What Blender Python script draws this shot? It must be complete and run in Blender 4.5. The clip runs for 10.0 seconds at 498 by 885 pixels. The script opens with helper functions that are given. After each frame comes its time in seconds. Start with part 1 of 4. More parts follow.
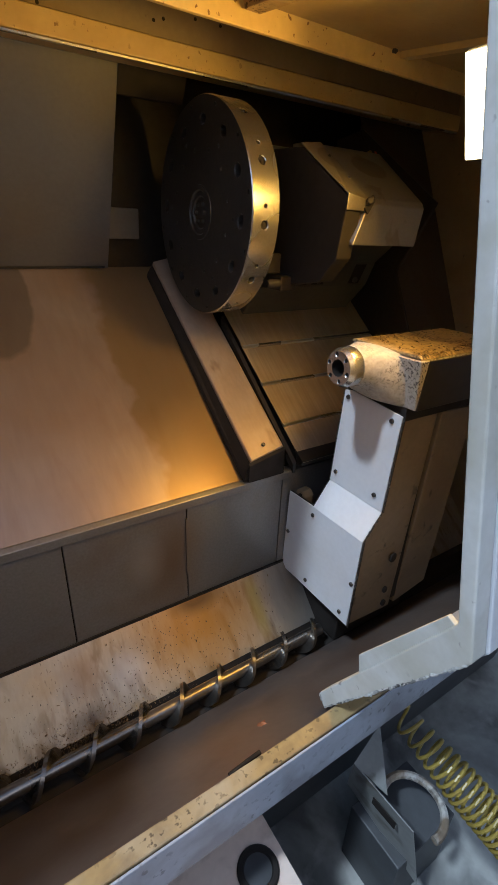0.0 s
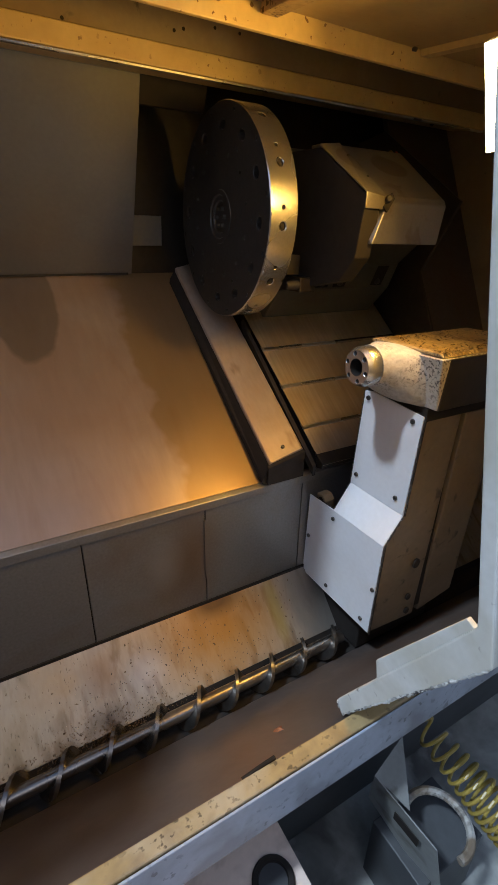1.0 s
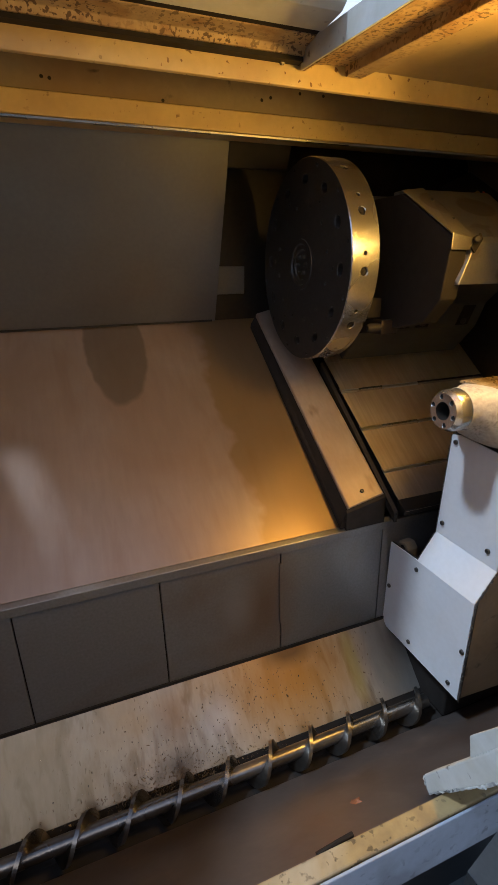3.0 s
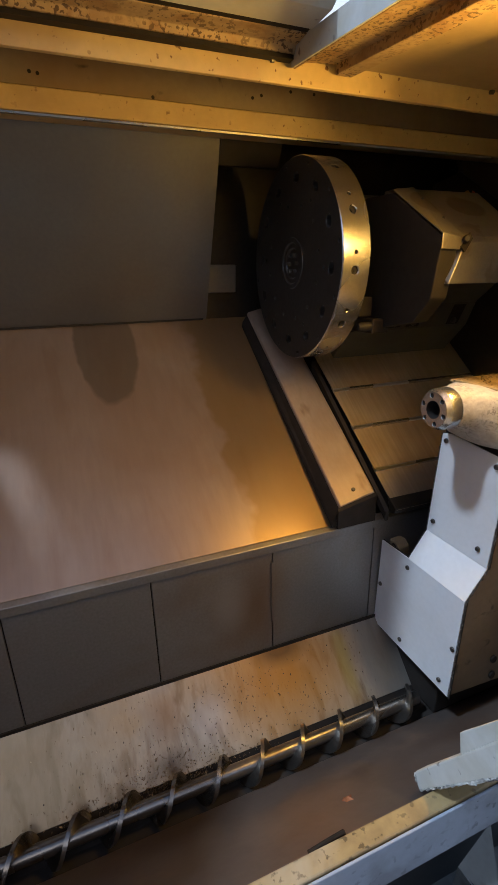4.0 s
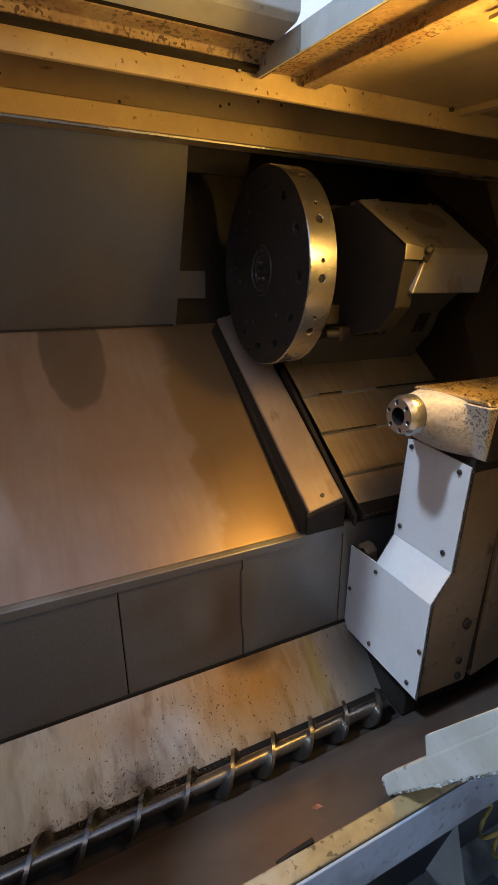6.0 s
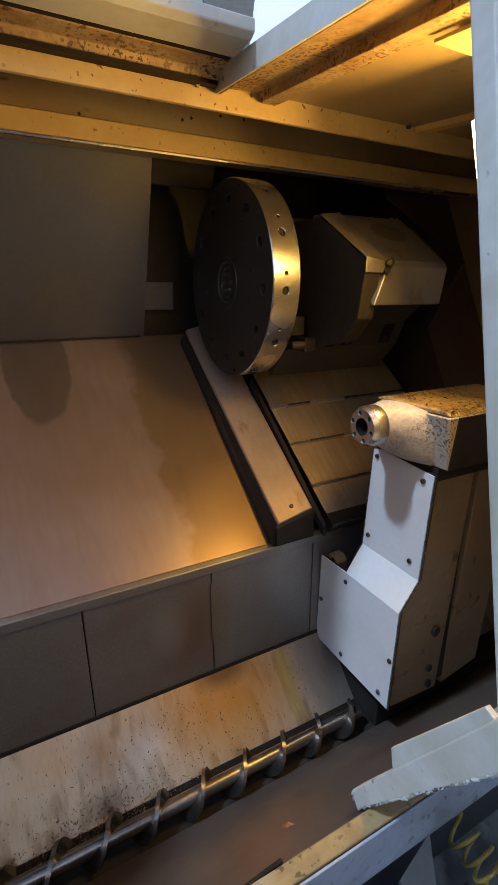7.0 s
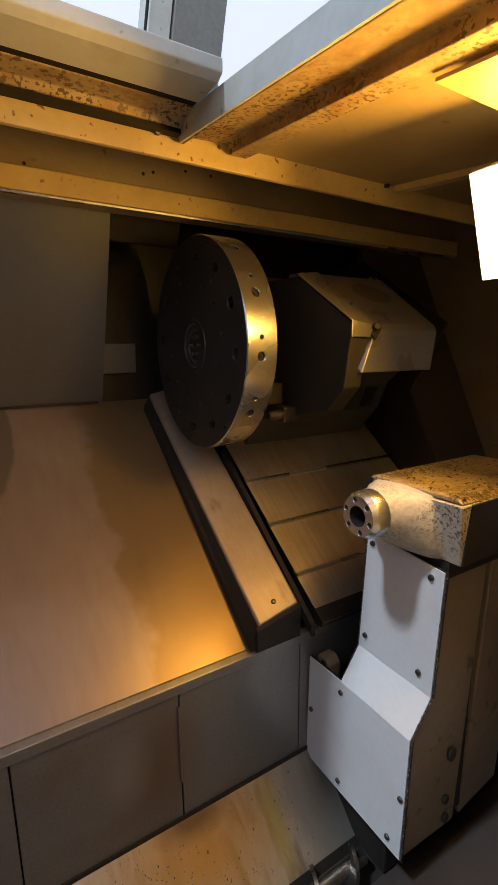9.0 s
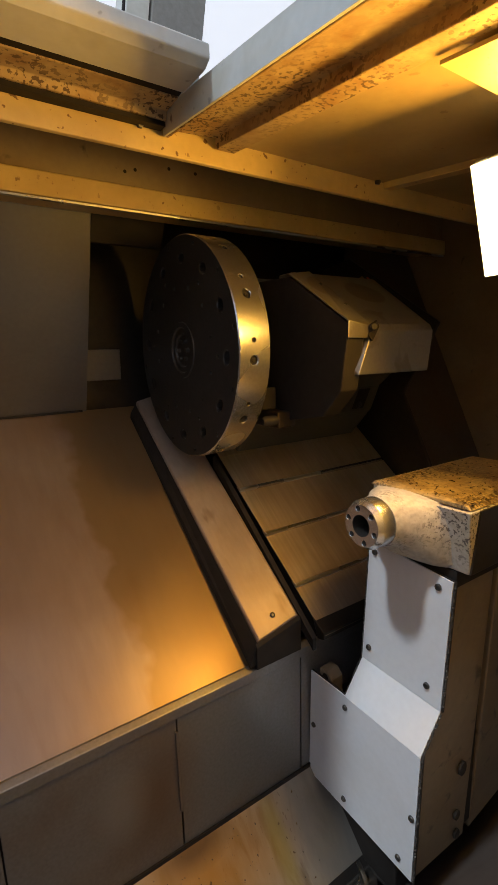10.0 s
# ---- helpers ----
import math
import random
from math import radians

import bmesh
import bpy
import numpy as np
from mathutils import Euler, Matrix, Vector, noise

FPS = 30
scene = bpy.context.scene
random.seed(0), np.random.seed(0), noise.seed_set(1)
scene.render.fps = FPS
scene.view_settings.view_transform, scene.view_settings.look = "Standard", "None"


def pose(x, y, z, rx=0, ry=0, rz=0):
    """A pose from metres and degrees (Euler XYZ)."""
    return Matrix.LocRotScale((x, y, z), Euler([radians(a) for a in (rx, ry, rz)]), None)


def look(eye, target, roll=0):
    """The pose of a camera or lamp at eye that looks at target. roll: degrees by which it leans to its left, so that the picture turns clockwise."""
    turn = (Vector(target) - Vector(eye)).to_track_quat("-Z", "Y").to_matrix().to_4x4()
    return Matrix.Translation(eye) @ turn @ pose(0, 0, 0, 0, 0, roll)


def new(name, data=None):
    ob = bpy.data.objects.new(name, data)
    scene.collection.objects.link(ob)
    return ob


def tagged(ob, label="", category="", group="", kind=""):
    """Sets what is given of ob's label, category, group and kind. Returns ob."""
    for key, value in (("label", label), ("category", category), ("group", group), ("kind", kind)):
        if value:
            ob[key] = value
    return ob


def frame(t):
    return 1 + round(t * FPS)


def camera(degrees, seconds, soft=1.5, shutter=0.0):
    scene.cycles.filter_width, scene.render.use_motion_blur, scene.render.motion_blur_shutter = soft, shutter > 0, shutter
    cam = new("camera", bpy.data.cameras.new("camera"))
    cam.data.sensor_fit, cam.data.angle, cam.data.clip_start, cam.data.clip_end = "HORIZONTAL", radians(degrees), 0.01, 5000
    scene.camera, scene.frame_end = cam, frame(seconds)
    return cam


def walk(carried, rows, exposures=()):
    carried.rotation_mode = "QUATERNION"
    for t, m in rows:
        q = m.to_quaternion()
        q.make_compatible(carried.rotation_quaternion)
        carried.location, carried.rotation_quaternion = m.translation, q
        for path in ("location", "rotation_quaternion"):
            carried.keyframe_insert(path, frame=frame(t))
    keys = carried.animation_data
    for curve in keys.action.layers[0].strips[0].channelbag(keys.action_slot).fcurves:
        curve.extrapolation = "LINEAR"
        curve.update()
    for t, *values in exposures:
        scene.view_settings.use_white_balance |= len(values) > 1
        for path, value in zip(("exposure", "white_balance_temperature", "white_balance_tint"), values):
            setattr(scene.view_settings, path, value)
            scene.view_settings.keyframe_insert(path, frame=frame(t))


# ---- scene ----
cam = camera(56.8, 10.0)
PATH = [
    (0, (-0.557, -1.178, 1.222), (0.457, 0.324, 0.378), 2.5),
    (0.5, (-0.551, -1.183, 1.219), (0.443, 0.331, 0.371), 2.4),
    (1, (-0.534, -1.197, 1.198), (0.387, 0.382, 0.386), 1.1),
    (1.5, (-0.549, -1.19, 1.201), (0.287, 0.46, 0.439), 0.5),
    (2, (-0.547, -1.182, 1.209), (0.179, 0.545, 0.508), -0.9),
    (2.5, (-0.542, -1.181, 1.21), (0.135, 0.576, 0.538), -1.2),
    (3, (-0.54, -1.184, 1.21), (0.117, 0.586, 0.551), -1.4),
    (4.5, (-0.535, -1.182, 1.208), (0.186, 0.56, 0.542), -1.0),
    (5, (-0.534, -1.183, 1.205), (0.226, 0.546, 0.544), -0.8),
    (6.5, (-0.504, -1.187, 1.214), (0.32, 0.524, 0.587), -0.1),
    (7, (-0.484, -1.191, 1.217), (0.4, 0.497, 0.61), -0.3),
    (7.5, (-0.479, -1.152, 1.215), (0.457, 0.522, 0.65), -0.5),
    (8, (-0.478, -1.101, 1.236), (0.488, 0.579, 0.744), -0.2),
    (8.5, (-0.413, -1.038, 1.25), (0.565, 0.653, 0.819), -0.0),
    (9, (-0.384, -0.991, 1.252), (0.638, 0.681, 0.852), -0.5),
    (9.5, (-0.381, -0.95, 1.256), (0.676, 0.702, 0.868), -1.2),
    (10, (-0.374, -0.931, 1.254), (0.703, 0.708, 0.865), -1.6),
]
walk(cam, [(t, look(eye, target, roll)) for t, eye, target, roll in PATH],
     exposures=[(0, 0.3, 6050, 10), (1.0, 0.3, 6050, 10), (2.0, 0.2, 5900, 10), (5.0, 0.15, 5900, 10), (7.0, 0.15, 5800, 10), (8.0, 0.0, 5900, 10), (9.0, 0.05, 6500, 10), (10.0, 0.02, 6800, 10)])

# ---- light ----
world = bpy.data.worlds.new("hall_light")
world.use_nodes = True
wn = world.node_tree
wbg = wn.nodes["Background"]
sky = wn.nodes.new("ShaderNodeTexSky")
sky.sky_type, sky.sun_disc = "NISHITA", False
sky.sun_elevation, sky.sun_rotation = radians(38), radians(200)
wn.links.new(sky.outputs[0], wbg.inputs[0])
wbg.inputs[1].default_value = 0.145
scene.world = world
sun_data = bpy.data.lights.new("overcast_sun", "SUN")
sun_data.energy, sun_data.angle, sun_data.color = 2.3, radians(4.5), (0.76, 0.88, 1.0)
sun = new("overcast_sun", sun_data)
sun.matrix_world = look((-1.24, -0.03, 2.2), (0, 0, 0))
scene.view_settings.exposure = 0.0

LAMP_C = Vector((0.520, -0.514, 1.482))
LAMP_N = Vector((-0.934, 0.0, -0.358)).normalized()


def work_glow(watts, aim, spread):
    data = bpy.data.lights.new("work_light_glow", "AREA")
    data.shape, data.size, data.size_y, data.spread = "RECTANGLE", 0.22, 0.18, radians(spread)
    data.energy, data.color = watts, (1.0, 0.50, 0.045)
    ob = new("work_light_glow", data)
    ob.matrix_world = Matrix.Translation(LAMP_C + LAMP_N * 0.014) @ look((0, 0, 0), aim).to_3x3().to_4x4()


work_glow(12.0, LAMP_N, 180)


# ---- materials ----
def mat(name, base, rough=0.5, metal=0.0, stains=(), grain=(60, 0.12), bump=0.15, streak=None, rough_var=0.06, coat=0.0, spots=(), gloss=0.5):
    """base colour; stains: rows of (colour, scale, from, to, amount); grain: (scale, strength of value change); streak: stretch of the grain in x, y, z."""
    m = bpy.data.materials.new(name)
    m.use_nodes = True
    t = m.node_tree
    b = t.nodes["Principled BSDF"]
    b.inputs["Metallic"].default_value = metal
    b.inputs["Coat Weight"].default_value = coat
    co = t.nodes.new("ShaderNodeTexCoord")

    def noise_tex(scale, detail=5, stretch=None, shift=0.0, warp=0.0):
        n = t.nodes.new("ShaderNodeTexNoise")
        n.inputs["Scale"].default_value, n.inputs["Detail"].default_value = scale, detail
        n.inputs["Distortion"].default_value = warp
        mp = t.nodes.new("ShaderNodeMapping")
        mp.inputs["Location"].default_value = (shift, shift * 1.7, shift * 0.6)
        if stretch:
            mp.inputs["Scale"].default_value = stretch
        t.links.new(co.outputs["Object"], mp.inputs[0])
        t.links.new(mp.outputs[0], n.inputs["Vector"])
        return n.outputs["Fac"]

    def ramp(src, lo, hi, a=0.0, z=1.0):
        r = t.nodes.new("ShaderNodeMapRange")
        r.inputs[1].default_value, r.inputs[2].default_value = lo, hi
        r.inputs[3].default_value, r.inputs[4].default_value = a, z
        t.links.new(src, r.inputs[0])
        return r.outputs[0]

    g = noise_tex(grain[0], 6, streak)
    v = ramp(g, 0.25, 0.75, 1 - grain[1], 1 + grain[1])
    hsv = t.nodes.new("ShaderNodeHueSaturation")
    hsv.inputs["Color"].default_value = (*base, 1)
    t.links.new(v, hsv.inputs["Value"])
    col = hsv.outputs[0]
    dirt = None
    for k, (c, scale, lo, hi, amount) in enumerate(stains):
        st = streak if streak and scale > 6 else None
        fac = ramp(noise_tex(scale, 2.5 if scale > 20 else 7, st, 3.1 * k + len(name), 0.0 if scale > 20 else 0.5), lo, hi, 0, amount)
        if scale > 20:
            mu = t.nodes.new("ShaderNodeMath")
            mu.operation = "MULTIPLY"
            t.links.new(fac, mu.inputs[0])
            t.links.new(ramp(noise_tex(5.5, 4, None, 5.0 + k), 0.42, 0.60), mu.inputs[1])
            fac = mu.outputs[0]
        mx = t.nodes.new("ShaderNodeMix")
        mx.data_type = "RGBA"
        t.links.new(fac, mx.inputs[0])
        t.links.new(col, mx.inputs[6])
        mx.inputs[7].default_value = (*c, 1)
        col = mx.outputs[2]
        dirt = fac
    for k, (c, centre, radius, amount, ragged) in enumerate(spots):
        mp = t.nodes.new("ShaderNodeMapping")
        mp.vector_type = "TEXTURE"
        mp.inputs["Location"].default_value, mp.inputs["Scale"].default_value = centre, radius
        t.links.new(co.outputs["Object"], mp.inputs[0])
        ln = t.nodes.new("ShaderNodeVectorMath")
        ln.operation = "LENGTH"
        t.links.new(mp.outputs[0], ln.inputs[0])
        ad = t.nodes.new("ShaderNodeMath")
        ad.operation = "MULTIPLY_ADD"
        t.links.new(noise_tex(9, 2, None, 1.3 * k + 2, 0.1), ad.inputs[0])
        ad.inputs[1].default_value = 0.25
        t.links.new(ln.outputs["Value"], ad.inputs[2])
        fac = ramp(ad.outputs[0], 1.125 - ragged, 1.125, amount, 0.0)
        mx = t.nodes.new("ShaderNodeMix")
        mx.data_type = "RGBA"
        t.links.new(fac, mx.inputs[0])
        t.links.new(col, mx.inputs[6])
        mx.inputs[7].default_value = (*c, 1)
        col = mx.outputs[2]
    t.links.new(col, b.inputs["Base Color"])
    rr = ramp(noise_tex(4, 1, None, 9.0), 0.2, 0.8, max(rough - rough_var, 0.03), min(rough + rough_var, 1))
    t.links.new(rr, b.inputs["Roughness"])
    b.inputs["Specular IOR Level"].default_value = gloss
    bp = t.nodes.new("ShaderNodeBump")
    bp.inputs["Strength"].default_value, bp.inputs["Distance"].default_value = bump, 0.002
    t.links.new(g, bp.inputs["Height"])
    t.links.new(bp.outputs[0], b.inputs["Normal"])
    return m


RUST = (0.12, 0.045, 0.012)
BLACK = (0.022, 0.019, 0.017)
steel = mat("stained_sheet_steel", (0.42, 0.40, 0.38), 0.42, 0.75, [((0.30, 0.20, 0.11), 2.2, 0.45, 0.7, 0.75), ((0.13, 0.11, 0.10), 5, 0.55, 0.75, 0.5)], (90, 0.10), 0.08)
# Spots: oil patch with the lamp's gold added, oil blotch, painted warm lamp pool.
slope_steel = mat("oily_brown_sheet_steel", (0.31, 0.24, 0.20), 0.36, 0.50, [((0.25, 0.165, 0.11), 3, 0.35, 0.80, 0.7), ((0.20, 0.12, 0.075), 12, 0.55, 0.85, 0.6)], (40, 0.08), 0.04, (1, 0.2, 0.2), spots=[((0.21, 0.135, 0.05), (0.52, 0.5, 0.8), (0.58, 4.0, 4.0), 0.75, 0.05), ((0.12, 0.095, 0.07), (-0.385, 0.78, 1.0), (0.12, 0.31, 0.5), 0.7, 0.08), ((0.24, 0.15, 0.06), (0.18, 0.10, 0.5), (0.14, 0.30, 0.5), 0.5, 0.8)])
panel_steel = mat("dull_panel_steel", (0.27, 0.26, 0.25), 0.40, 0.7, [((0.20, 0.12, 0.06), 2.6, 0.5, 0.75, 0.6), ((0.34, 0.32, 0.30), 4, 0.58, 0.75, 0.4)], (120, 0.12), 0.06, spots=[((0.20, 0.115, 0.055), (-0.05, 0, 0.20), (0.13, 0.5, 0.28), 0.7, 0.9), ((0.40, 0.37, 0.34), (-0.15, 0, 0.2), (0.08, 0.5, 0.12), 0.5, 0.8)])
plate_steel = mat("brushed_cover_plate", (0.52, 0.43, 0.31), 0.36, 0.65, [((0.34, 0.23, 0.11), 3, 0.35, 0.75, 0.75), ((0.20, 0.13, 0.07), 9, 0.45, 0.85, 0.3)], (60, 0.15), 0.05, (2.0, 0.08, 0.08))
bright_steel = mat("machined_steel", (0.60, 0.59, 0.57), 0.26, 0.95, [((0.25, 0.18, 0.10), 14, 0.62, 0.78, 0.5)], (160, 0.08), 0.05)
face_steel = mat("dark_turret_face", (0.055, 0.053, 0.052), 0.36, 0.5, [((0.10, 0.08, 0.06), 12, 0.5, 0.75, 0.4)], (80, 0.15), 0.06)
cover_steel = mat("sheet_turret_cover", (0.36, 0.34, 0.31), 0.36, 0.85, [((0.22, 0.18, 0.13), 8, 0.56, 0.62, 0.55)], (140, 0.06), 0.04, spots=[((0.20, 0.16, 0.11), (0.66, 0.02, 1.41), (0.07, 0.05, 0.1), 0.7, 0.15), ((0.22, 0.18, 0.12), (0.50, 0.02, 1.41), (0.04, 0.06, 0.1), 0.6, 0.15)])
body_paint = mat("olive_grey_machine_paint", (0.085, 0.082, 0.066), 0.42, 0.0, [((0.05, 0.04, 0.03), 6, 0.5, 0.7, 0.6)], (50, 0.1), 0.06)
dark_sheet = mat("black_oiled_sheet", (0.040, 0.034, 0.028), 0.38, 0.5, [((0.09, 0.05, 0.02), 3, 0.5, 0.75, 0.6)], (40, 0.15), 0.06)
# Darker, browner copy of the cream paint, for the tailstock's side plates.
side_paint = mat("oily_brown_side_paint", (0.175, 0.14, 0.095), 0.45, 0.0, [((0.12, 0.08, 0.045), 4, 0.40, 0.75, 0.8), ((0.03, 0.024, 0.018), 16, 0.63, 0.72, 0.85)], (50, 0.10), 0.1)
right_sheet = mat("right_way_cover_sheet", (0.11, 0.095, 0.08), 0.42, 0.5, [((0.10, 0.06, 0.03), 3, 0.4, 0.7, 0.8)], (60, 0.12), 0.06)
grey_cover = mat("hazed_grey_cover_sheet", (0.155, 0.155, 0.15), 0.36, 0.6, [((0.15, 0.115, 0.08), 2.0, 0.40, 0.85, 0.6), ((0.12, 0.115, 0.11), 4, 0.4, 0.9, 0.5)], (70, 0.06), 0.03)
# Black for grime, rubber and seals, also for shade in gaps and holes.
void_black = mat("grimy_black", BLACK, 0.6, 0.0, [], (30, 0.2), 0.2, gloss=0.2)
white_paint = mat("white_enamel", (0.66, 0.68, 0.71), 0.40, 0.0, [((0.50, 0.50, 0.48), 5, 0.5, 0.8, 0.4)], (60, 0.03), 0.03)
frame_paint = mat("dirty_white_frame_paint", (0.62, 0.63, 0.60), 0.45, 0.0, [((0.40, 0.38, 0.27), 5, 0.45, 0.72, 0.6), ((0.10, 0.08, 0.06), 38, 0.66, 0.72, 0.8)], (60, 0.05), 0.08)
cream_paint = mat("dirty_cream_paint", (0.25, 0.20, 0.135), 0.5, 0.0, [((0.20, 0.13, 0.07), 4, 0.45, 0.7, 0.8), ((0.04, 0.03, 0.02), 16, 0.66, 0.74, 0.8)], (50, 0.08), 0.1)
cast_paint = mat("chipped_grey_casting_paint", (0.40, 0.375, 0.34), 0.55, 0.0, [((0.36, 0.30, 0.20), 10, 0.4, 0.7, 0.7), ((0.05, 0.035, 0.03), 150, 0.54, 0.60, 0.85)], (70, 0.25), 0.6)
top_grime = mat("chip_covered_casting_top", (0.34, 0.25, 0.12), 0.6, 0.0, [((0.05, 0.03, 0.015), 130, 0.46, 0.56, 0.85), ((0.10, 0.06, 0.03), 12, 0.5, 0.7, 0.6)], (90, 0.4), 1.0)
roof_paint = mat("rust_flecked_cream_paint", (0.58, 0.44, 0.20), 0.42, 0.0, [((0.40, 0.27, 0.12), 4, 0.45, 0.7, 0.7), (RUST, 55, 0.67, 0.70, 0.85), ((0.20, 0.09, 0.03), 110, 0.68, 0.72, 0.7)], (50, 0.06), 0.1)
# Darker, browner copy of the roof paint for the sheet over the tailstock.
ceiling_paint = mat("smoke_browned_cream_paint", (0.40, 0.30, 0.145), 0.45, 0.0, [((0.28, 0.19, 0.09), 3, 0.40, 0.75, 0.7), (RUST, 50, 0.69, 0.72, 0.7)], (50, 0.06), 0.08)
strip_steel = mat("brown_filmed_sheet_steel", (0.38, 0.31, 0.26), 0.40, 0.4, [((0.27, 0.19, 0.13), 5, 0.40, 0.75, 0.6), ((0.12, 0.07, 0.04), 22, 0.62, 0.72, 0.5)], (80, 0.08), 0.06, (1, 0.3, 0.3))
flange_grime = mat("stained_pipe_flange", (0.42, 0.41, 0.38), 0.55, 0.1, [((0.16, 0.11, 0.06), 14, 0.42, 0.58, 0.85), ((0.05, 0.04, 0.03), 40, 0.50, 0.60, 0.8)], (80, 0.2), 0.4)
rusty_rail = mat("rusted_rail_paint", (0.40, 0.29, 0.15), 0.6, 0.0, [((0.24, 0.12, 0.04), 12, 0.48, 0.68, 0.8), ((0.06, 0.028, 0.01), 110, 0.54, 0.59, 0.9)], (60, 0.15), 0.4)
trough_steel = mat("rust_stained_trough", (0.37, 0.32, 0.25), 0.38, 0.45, [((0.13, 0.085, 0.045), 15, 0.50, 0.68, 0.75), ((0.34, 0.22, 0.10), 3.2, 0.48, 0.70, 0.7), ((0.22, 0.20, 0.17), 4.5, 0.52, 0.72, 0.5), ((0.06, 0.04, 0.022), 110, 0.66, 0.70, 0.7)], (60, 0.13), 0.2, (1.6, 0.45, 0.45), spots=[((0.17, 0.14, 0.08), (-0.85, -0.1, -0.12), (0.42, 0.4, 0.5), 0.7, 0.8), ((0.42, 0.22, 0.045), (0.02, -0.07, -0.09), (0.34, 0.20, 0.4), 0.9, 0.9), ((0.09, 0.05, 0.02), (0.02, -0.01, -0.02), (0.13, 0.05, 0.1), 0.8, 0.7), ((0.50, 0.47, 0.45), (-0.26, -0.10, -0.13), (0.08, 0.06, 0.2), 0.55, 0.9), ((0.30, 0.24, 0.05), (0.25, -0.09, -0.1), (0.04, 0.12, 0.2), 0.6, 0.6), ((0.045, 0.03, 0.02), (-0.42, -0.16, -0.17), (0.10, 0.04, 0.2), 0.7, 1.0), ((0.20, 0.10, 0.03), (-0.40, -0.06, -0.1), (0.07, 0.08, 0.2), 0.7, 0.9), ((0.17, 0.165, 0.155), (0.42, -0.08, -0.1), (0.17, 0.3, 0.4), 0.8, 0.5)])
brown_tray = mat("oily_brown_tray", (0.082, 0.068, 0.061), 0.36, 0.1, [((0.05, 0.032, 0.025), 4, 0.4, 0.7, 0.7), ((0.17, 0.12, 0.09), 7, 0.6, 0.75, 0.4)], (40, 0.12), 0.12)
sill_paint = mat("worn_yellow_sill", (0.30, 0.22, 0.10), 0.5, 0.0, [((0.40, 0.36, 0.27), 6, 0.45, 0.65, 0.6), ((0.13, 0.09, 0.05), 9, 0.5, 0.68, 0.7), ((0.05, 0.035, 0.02), 60, 0.60, 0.66, 0.8)], (50, 0.1), 0.12)
blue_white = mat("scuffed_pale_blue_paint", (0.34, 0.38, 0.45), 0.45, 0.0, [((0.20, 0.21, 0.24), 7, 0.48, 0.68, 0.8), ((0.08, 0.08, 0.08), 50, 0.60, 0.66, 0.7)], (50, 0.06), 0.08)
auger_steel = mat("oily_auger_steel", (0.21, 0.20, 0.185), 0.28, 0.95, [((0.10, 0.08, 0.06), 10, 0.45, 0.7, 0.7)], (60, 0.12), 0.08)
floor_paint = mat("dirty_grey_floor", (0.31, 0.32, 0.30), 0.5, 0.0, [((0.05, 0.05, 0.05), 3.0, 0.42, 0.62, 0.85), ((0.44, 0.44, 0.42), 8, 0.58, 0.72, 0.5)], (30, 0.1), 0.1)
pink_box = mat("oil_stained_tan_lid", (0.70, 0.57, 0.48), 0.55, 0.0, [((0.25, 0.16, 0.11), 7, 0.55, 0.72, 0.7)], (40, 0.06), 0.06)
grey_metal = mat("painted_grey_bracket", (0.27, 0.28, 0.27), 0.45, 0.2, [((0.10, 0.09, 0.07), 12, 0.55, 0.7, 0.7)], (50, 0.08), 0.08)
dark_panel = mat("dark_grey_door_panel", (0.06, 0.065, 0.07), 0.5, 0.0, [((0.03, 0.03, 0.03), 5, 0.5, 0.7, 0.6)], (40, 0.1), 0.05)
hose_yellow = mat("greasy_yellow_hose", (0.33, 0.25, 0.055), 0.4, 0.0, [((0.20, 0.14, 0.05), 30, 0.5, 0.7, 0.6)], (60, 0.1), 0.05)
brass = mat("tarnished_brass", (0.46, 0.34, 0.10), 0.32, 0.9, [((0.2, 0.12, 0.04), 40, 0.5, 0.7, 0.5)], (80, 0.1), 0.05)
orange = mat("orange_handle", (0.62, 0.14, 0.02), 0.45)
screw_steel = mat("oily_screw", (0.10, 0.095, 0.09), 0.35, 0.8)
grey_paint_new = mat("grey_column_paint", (0.24, 0.235, 0.22), 0.5)
blue_cast = mat("blue_grey_casting", (0.06, 0.075, 0.085), 0.45, 0.1, [((0.05, 0.05, 0.05), 8, 0.5, 0.7, 0.6)], (50, 0.1), 0.1)
chip_metal = mat("mixed_swarf", (0.16, 0.11, 0.06), 0.35, 0.7, [((0.55, 0.45, 0.28), 60, 0.55, 0.65, 0.9)], (200, 0.5), 0.0)
hall_paint = mat("pale_hall_paint", (0.28, 0.29, 0.30), 0.7)
leaf_brown = mat("dry_leaf", (0.22, 0.08, 0.03), 0.6)


# ---- building helpers ----
def thing(name, at, label, category, group="", kind=""):
    e = new(name)
    e.empty_display_size = 0.05
    e.location = at
    return tagged(e, label, category, group, kind)


def hang(ob, parent):
    if parent is not None:
        ob.parent = parent
        ob.matrix_parent_inverse = Matrix.Translation(-Vector(parent.location)) if parent.parent is None else Matrix.Identity(4)
    return ob


